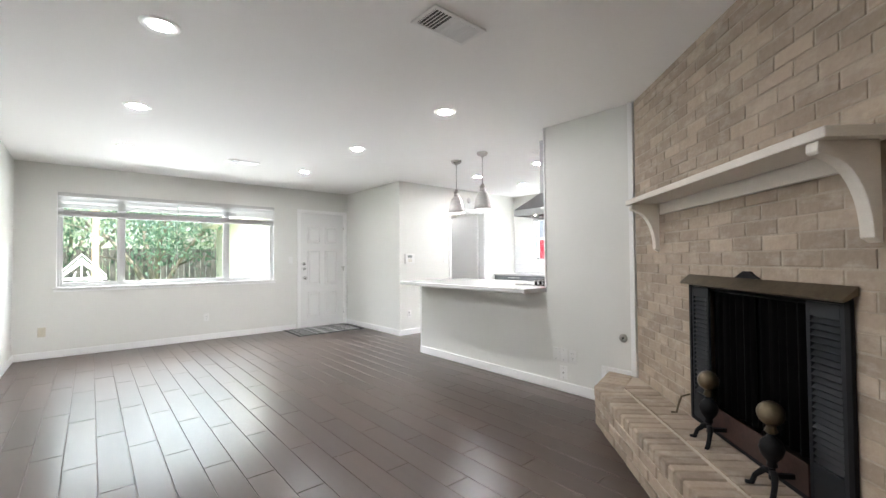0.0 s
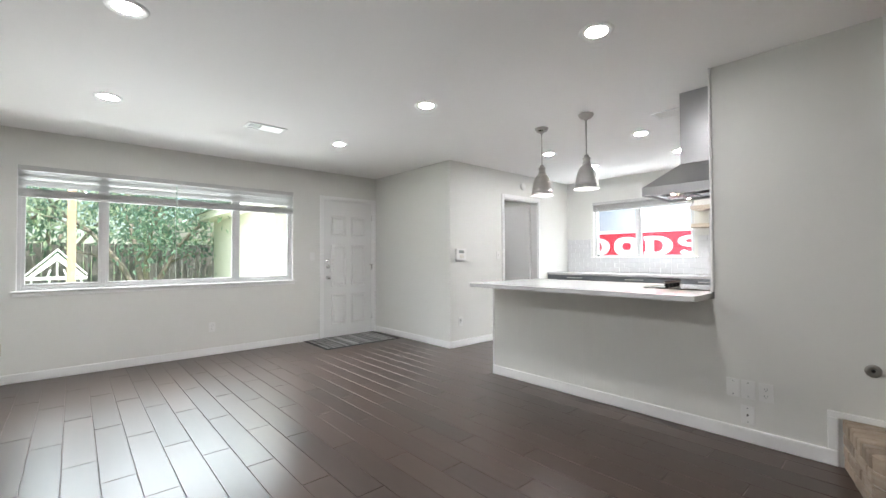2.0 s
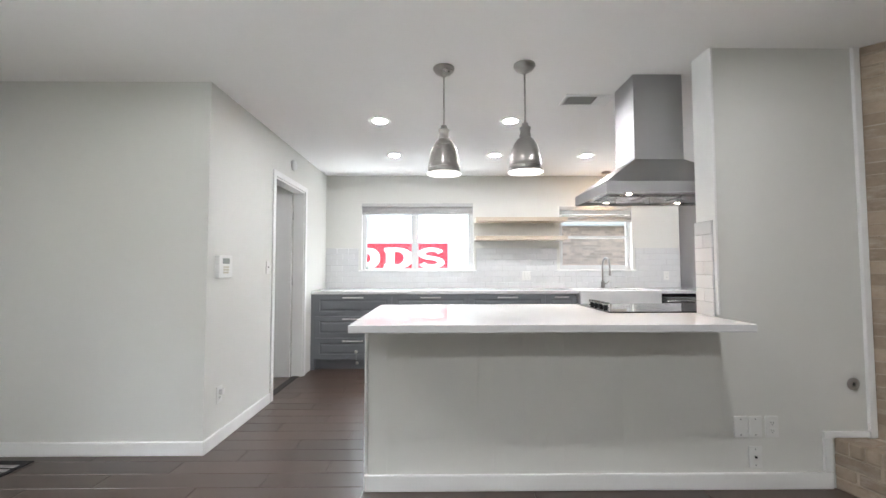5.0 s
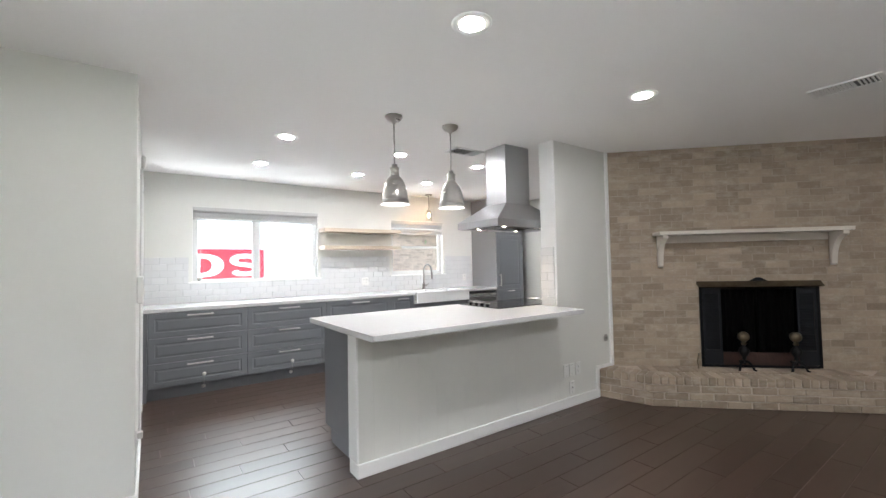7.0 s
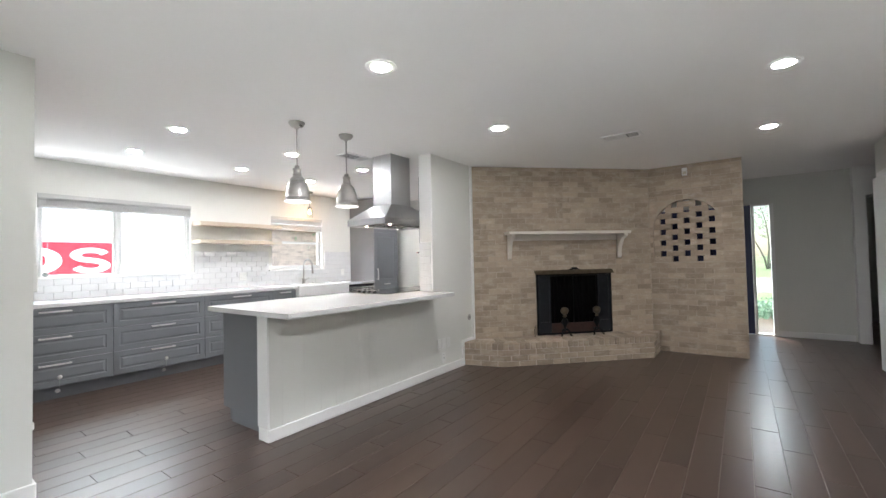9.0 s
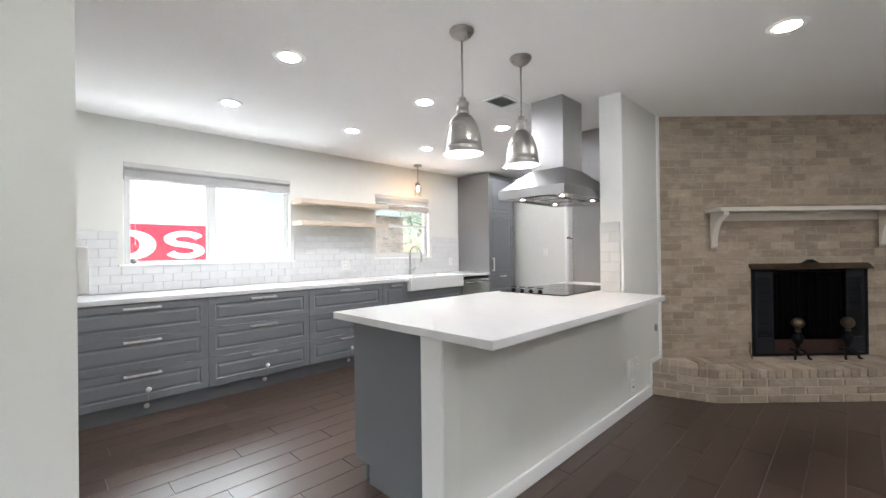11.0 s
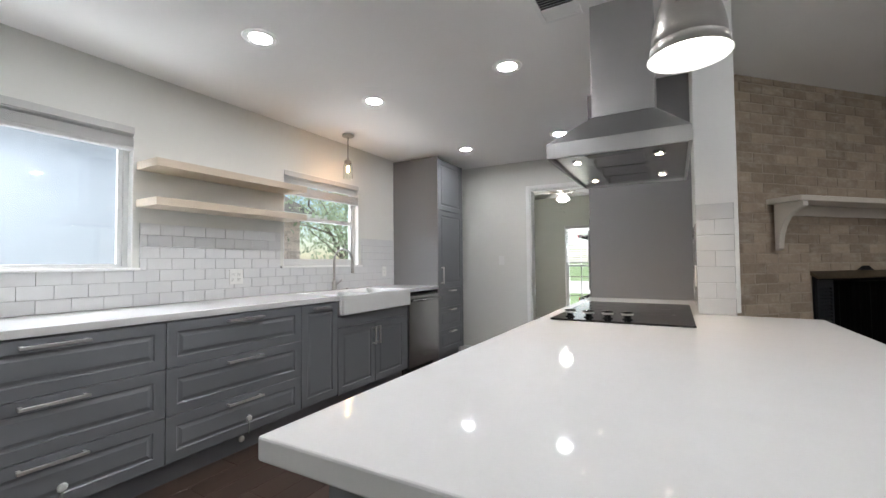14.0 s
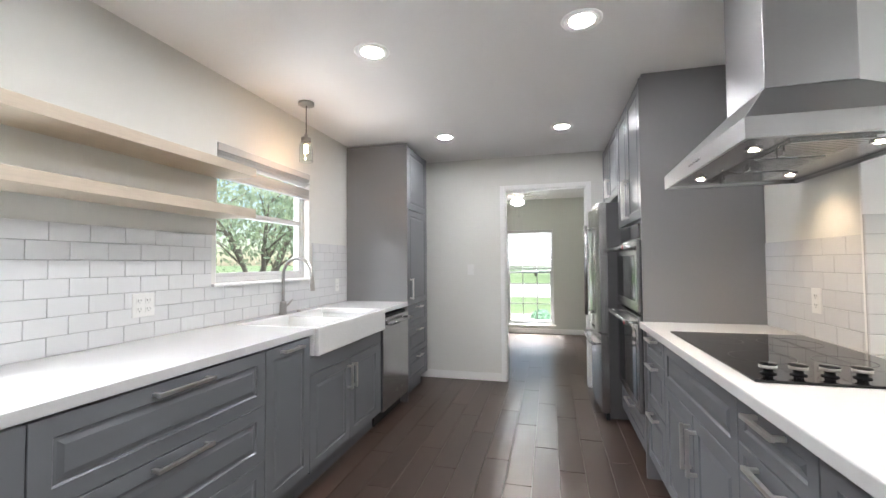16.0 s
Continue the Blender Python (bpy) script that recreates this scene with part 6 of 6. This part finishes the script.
def tiled(name, frame_m, u0, u1, z0, z1, holes, label, shift=0.0):
    """Subway tiles in running bond over part of a wall, leaving out the holes (u0, u1, z0, z1)."""
    base = MB()
    ob = structure(name, base.box(u0, -0.0025, z0, u1, -0.0005, z1) if not holes else holes_sheet(base, u0, u1, z0, z1, holes), "tilegrout", label, at=frame_m)
    r = 0
    z = z0
    while z < z1 - 0.01:
        h = min(TH, z1 - z) - TG
        u = u0 - (TW / 2 if r % 2 else 0) - shift
        while u < u1 - 0.005:
            a, b = max(u, u0), min(u + TW, u1)
            segs = [(a, b)]
            for ha, hb, hz0, hz1 in holes:
                if z + h > hz0 + 0.003 and z < hz1 - 0.003:
                    segs = [s for a_, b_ in segs for s in ((a_, min(b_, ha)), (max(a_, hb), b_)) if s[1] - s[0] > 0.008]
            for a_, b_ in segs:
                if b_ - a_ - TG > 0.006 and h > 0.008:
                    top = h
                    piece("tile", tile_mesh(b_ - a_ - TG, top), ob, pose(a_ + TG / 2, -0.0026, z + TG / 2))
            u += TW
        z += TH
        r += 1
    return ob


def holes_sheet(mb, u0, u1, z0, z1, holes):
    cuts = sorted({u0, u1, *[max(u0, min(u1, c)) for h in holes for c in h[:2]]})
    for a, b in zip(cuts, cuts[1:]):
        zs = [z0]
        hit = [h for h in holes if h[0] < (a + b) / 2 < h[1]]
        lo = z0
        top = min([h[2] for h in hit], default=z1)
        mb.box(a, -0.0025, z0, b, -0.0005, top)
        for h in hit:
            if h[3] < z1:
                mb.box(a, -0.0025, h[3], b, -0.0005, z1)
    return mb
KW = pose(K, 5.343, 0, 0, 0, -90)     # u = 5.343 - y
ZT = CT + 0.001
tiled("wall_tiles_window_side", KW, 0.0, 5.343 - 0.586, ZT, ZT + 7 * TH, [(0.436, 2.015, 1.153, 3.0), (3.098, 4.158, 1.150, 3.0)], "glossy white subway tiles with grey joints")
tiled("wall_tiles_cooktop", pose(3.3625, 1.537, 0, 0, 0, 90), 0.0, 0.763, ZT, ZT + 6 * TH, [], "glossy white subway tiles with grey joints", shift=0.03)
tiled("wall_tiles_end", pose(3.378, 2.3012, 0, 0, 0, 180), 0.0, 0.155, ZT, ZT + 7 * TH, [], "glossy white subway tiles with grey joints", shift=0.0)

# ---- pieces: bricks ----
CH, BL = 0.0685, 0.205


def brick_mesh(w, h, d, seed, proud=0.007):
    r = random.Random(seed)
    mb = MB()
    j = lambda k: r.uniform(-k, k)
    n = 0
    ring0 = [(0, 0), (w, 0), (w, h), (0, h)]
    mb.v += [(x, 0.0, z) for x, z in ring0]
    mb.v += [(x + j(0.0012), -proud * 0.72, z + j(0.001)) for x, z in ring0]
    i = 0.004
    mb.v += [(x + (i if x == 0 else -i) + j(0.0012), -proud + j(0.0012), z + (i if z == 0 else -i) + j(0.001)) for x, z in ring0]
    for k in range(2):
        for q in range(4):
            a, b = 4 * k + q, 4 * k + (q + 1) % 4
            mb.f.append((a, b, b + 4, a + 4))
    mb.f.append((8, 9, 10, 11))
    me = mb.mesh("brick")
    me.materials.append(M["brick"])
    return me
BM = {}


def brick_of(w, h, seed):
    key = (round(w, 2), round(h, 3), seed % 6)
    if key not in BM:
        BM[key] = brick_mesh(w, h, 0.01, hash(key[2]) + int(w * 1000), 0.0032)
    return BM[key]


def lay(parent, m, u0, u1, z0, z1, hole, limit=300, near=None, seed=1, pitch=CH, blen=BL):
    """Bricks in running bond on a wall face; the nearest ones are objects, the rest one mesh."""
    r = random.Random(seed)
    cells = []
    rows = int((z1 - z0) / pitch + 0.5)
    for k in range(rows):
        z = z0 + k * pitch
        h = min(pitch, z1 - z) - 0.007
        if h < 0.02:
            continue
        u = u0 - (blen / 2 if k % 2 else 0) + r.uniform(-0.012, 0.012)
        while u < u1 - 0.01:
            a, b = max(u, u0), min(u + blen, u1)
            for a_, b_ in hole(a, b, z, z + h):
                if b_ - a_ > 0.03:
                    cells.append((a_ + 0.004, b_ - 0.004, z + 0.004 + r.uniform(-0.0016, 0.0016), h))
            u += blen
    cells.sort(key=near or (lambda c: abs(c[2] - 1.0)))
    rest = MB()
    for n, (a, b, z, h) in enumerate(cells):
        if n < limit:
            me = brick_of(b - a, h, r.randrange(6))
            sx = (b - a) / round(b - a, 2)
            piece("brick", me, parent, pose(a, -0.0003, z) @ Matrix.Diagonal((sx, 1 + r.uniform(-0.25, 0.25), 1, 1)))
        else:
            p = 0.0042 + r.uniform(-0.001, 0.001)
            n0 = len(rest.v)
            rest.v += [(a, -0.0003, z), (b, -0.0003, z), (b, -0.0003, z + h), (a, -0.0003, z + h), (a + 0.003, -p, z + 0.003), (b - 0.003, -p, z + 0.003), (b - 0.003, -p, z + h - 0.003), (a + 0.003, -p, z + h - 0.003)]
            rest.f += [(n0, n0 + 1, n0 + 5, n0 + 4), (n0 + 1, n0 + 2, n0 + 6, n0 + 5), (n0 + 2, n0 + 3, n0 + 7, n0 + 6), (n0 + 3, n0, n0 + 4, n0 + 7), (n0 + 4, n0 + 5, n0 + 6, n0 + 7)]
    if rest.v:
        part("bricks", rest, "brick", parent, kind="stuff")


def fire_hole(a, b, z0, z1):
    if z1 > 0.27 and z0 < 1.07:
        return [s for s in ((a, min(b, 0.83)), (max(a, 1.86), b)) if s[1] > s[0]]
    return [(a, b)]


def niche_hole(a, b, z0, z1):
    c = (NU0 + NU1) / 2
    if z1 <= NZ0 + 0.03 or z0 >= NSP + NR:
        return [(a, b)]
    zz = max(z0 - NSP, 0)
    half = NR if zz == 0 else math.sqrt(max(NR * NR - zz * zz, 0.0))
    return [s for s in ((a, min(b, c - half)), (max(a, c + half), b)) if s[1] > s[0]]
lay(fire, Matrix(), 0.0, LEN, 0.27, H, fire_hole, seed=2)
lay(niche, Matrix(), 0.0, 1.035, 0.0, H, niche_hole, seed=3)
# openwork: bricks laid with gaps between, in alternate rows
c0 = (NU0 + NU1) / 2
r = random.Random(7)
pit, gap, step = 0.0715, 0.066, 0.1385
for k in range(12):
    z = NZ0 + k * pit
    zz = z - NSP
    half = NR if zz <= 0 else math.sqrt(max(NR * NR - zz * zz, 0))
    centres = [c0 + step * s for s in ((-1, 1) if k % 2 == 0 else (-2, 0, 2))]
    ends = [NU0] + [v for c in centres for v in (c - gap / 2, c + gap / 2)] + [NU1]
    for a, b in zip(ends[::2], ends[1::2]):
        a, b = max(a, c0 - half), min(b, c0 + half)
        if b - a > 0.02 and half > 0.05:
            part("brick", MB().box(a, 0.026 + r.uniform(0, 0.004), z, b, 0.105, z + pit - 0.0005), "brick", niche, bevel=0.002)
# wall end
ob = structure("wall_screen_end", B(0.4385, -0.41, 0, 0.4395, -0.30, H), "mortar", "beige limewashed brick wall end")
# hearth: three courses and a rowlock edge
pts = HP[:4]
for i in range(3):
    p, q = Vector((*pts[i], 0)), Vector((*pts[i + 1], 0))
    L, ang = (q - p).length, math.degrees(math.atan2(q.y - p.y, q.x - p.x))
    m = pose(p.x, p.y, 0, 0, 0, ang)
    # the front lies to the right of the way round
    def put(me, u, z, o=0.0):
        piece("brick", me, hearth, m @ pose(u, o, z) )
    k = 0
    for row in range(3):
        bh = 0.056
        u = -(0.1 if row % 2 else 0.0)
        while u < L - 0.02:
            a, b = max(u, 0.0), min(u + 0.205, L)
            if b - a > 0.03:
                w = b - a - 0.010
                me = BM.setdefault(("h", round(w, 2), k % 5, bh), None)
                if me is None:
                    rr = random.Random(k)
                    me = MB().box(0, 0.003 + rr.uniform(-0.002, 0.002), 0, round(w, 2), 0.035, bh).mesh("brick", 0.004, 1)
                    me.materials.append(M["brick"]); BM[("h", round(w, 2), k % 5, bh)] = me
                put(me, a + 0.003, (0.002, 0.067, 0.132)[row])
                k += 1
            u += 0.205
    n = max(int(L / 0.066), 1)
    wv = L / n
    for j in range(n):
        rr = random.Random(j + 50 * i)
        key = ("r", i, j % 5)
        if BM.get(key) is None:
            me = MB().box(0, -0.002 + rr.uniform(-0.002, 0.002), 0, wv - 0.008, 0.19, 0.074).mesh("brick", 0.007, 1)
            me.materials.append(M["brick"]); BM[key] = me
        put(BM[key], j * wv + 0.0035, 0.196 + rr.uniform(-0.0015, 0.0015))
# second row of bricks on the hearth, behind the edge
n = int(1.9 / 0.069)
for j in range(n):
    rr = random.Random(j)
    p = DIAG @ Vector((0.13 + j * 0.0695 + 0.1, -0.006, 0.252))
    key = ("t", j % 5)
    if BM.get(key) is None:
        me = MB().box(0, -0.19, 0, 0.063, 0.0, 0.014 + rr.uniform(0, 0.003)).mesh("brick", 0.003, 1)
        me.materials.append(M["brick"]); BM[key] = me
    piece("brick", BM[key], hearth, DIAG @ pose(0.23 + j * 0.0695, -0.008, 0.256))

# ---- pieces: floor planks, running along y ----
floor = structure("floor", B(-2.5, -4.5, -0.0079, 6.8, 7.09, -0.0055), "grout", "dark brown wood-look plank tile floor with pale joints")
PWID, PLEN, PG = 0.1555, 0.914, 0.0035
rnd = random.Random(11)


def plank_mesh(w, l):
    me = MB().rings(w, l, [(0.0, -0.004), (0.0012, -0.0055)]).mesh("plank")
    # stood up in the helper's frame: lay it down
    me.transform(Matrix(((1, 0, 0, 0), (0, 0, 1, 0), (0, -1, 0, 0), (0, 0, 0, 1))))
    me.materials.append(M["plank"])
    return me
full = plank_mesh(PWID - PG, PLEN - PG)
cells = []
ncol = int(9.3 / PWID) + 1
for i in range(ncol):
    x = -2.50 + i * PWID + 0.012
    if x > 6.45:
        break
    y = -4.5 - PLEN * ((i * 0.37 + rnd.uniform(0, 0.12)) % 1.0)
    while y < 7.09:
        a, b = max(y, -4.5), min(y + PLEN, 7.09)
        if b - a > 0.05:
            mx, my = x + PWID / 2, (a + b) / 2
            inside = (-0.75 < mx < 6.47 and -0.4 < my < 7.09) or (2.7 < mx < 6.47 and -3.4 < my) or (mx < 2.7 and my > -4.5)
            solid = (mx > 3.76 and my > 6.4) or (mx > 5.95 and my > -0.3) or (1.7 < mx < 3.2 and my < 1.0 and my > -2.2 and mx - my > 2.2)
            if inside and not solid:
                cells.append((x, a, b))
        y += PLEN
near = lambda c: min((c[0] - px) ** 2 + ((c[1] + c[2]) / 2 - py) ** 2 for px, py in ((1.0, 2.5), (2.0, 3.5), (4.7, 2.5), (3.2, 4.6), (0.5, 4.5)))
cells.sort(key=near)
rest = MB()
part_cache = {}
for n, (x, a, b) in enumerate(cells):
    if n < 300:
        L = b - a - PG
        me = full if abs(L - (PLEN - PG)) < 0.001 else plank_mesh(PWID - PG, L)
        piece("plank", me, floor, pose(x + PG / 2, a + PG / 2, -0.0055 + rnd.uniform(0, 0.0004)))
    else:
        rest.box(x + PG / 2, a + PG / 2, -0.005, x + PWID - PG / 2, b - PG / 2, 0.0)
part("planks", rest, "plank", floor, kind="stuff")
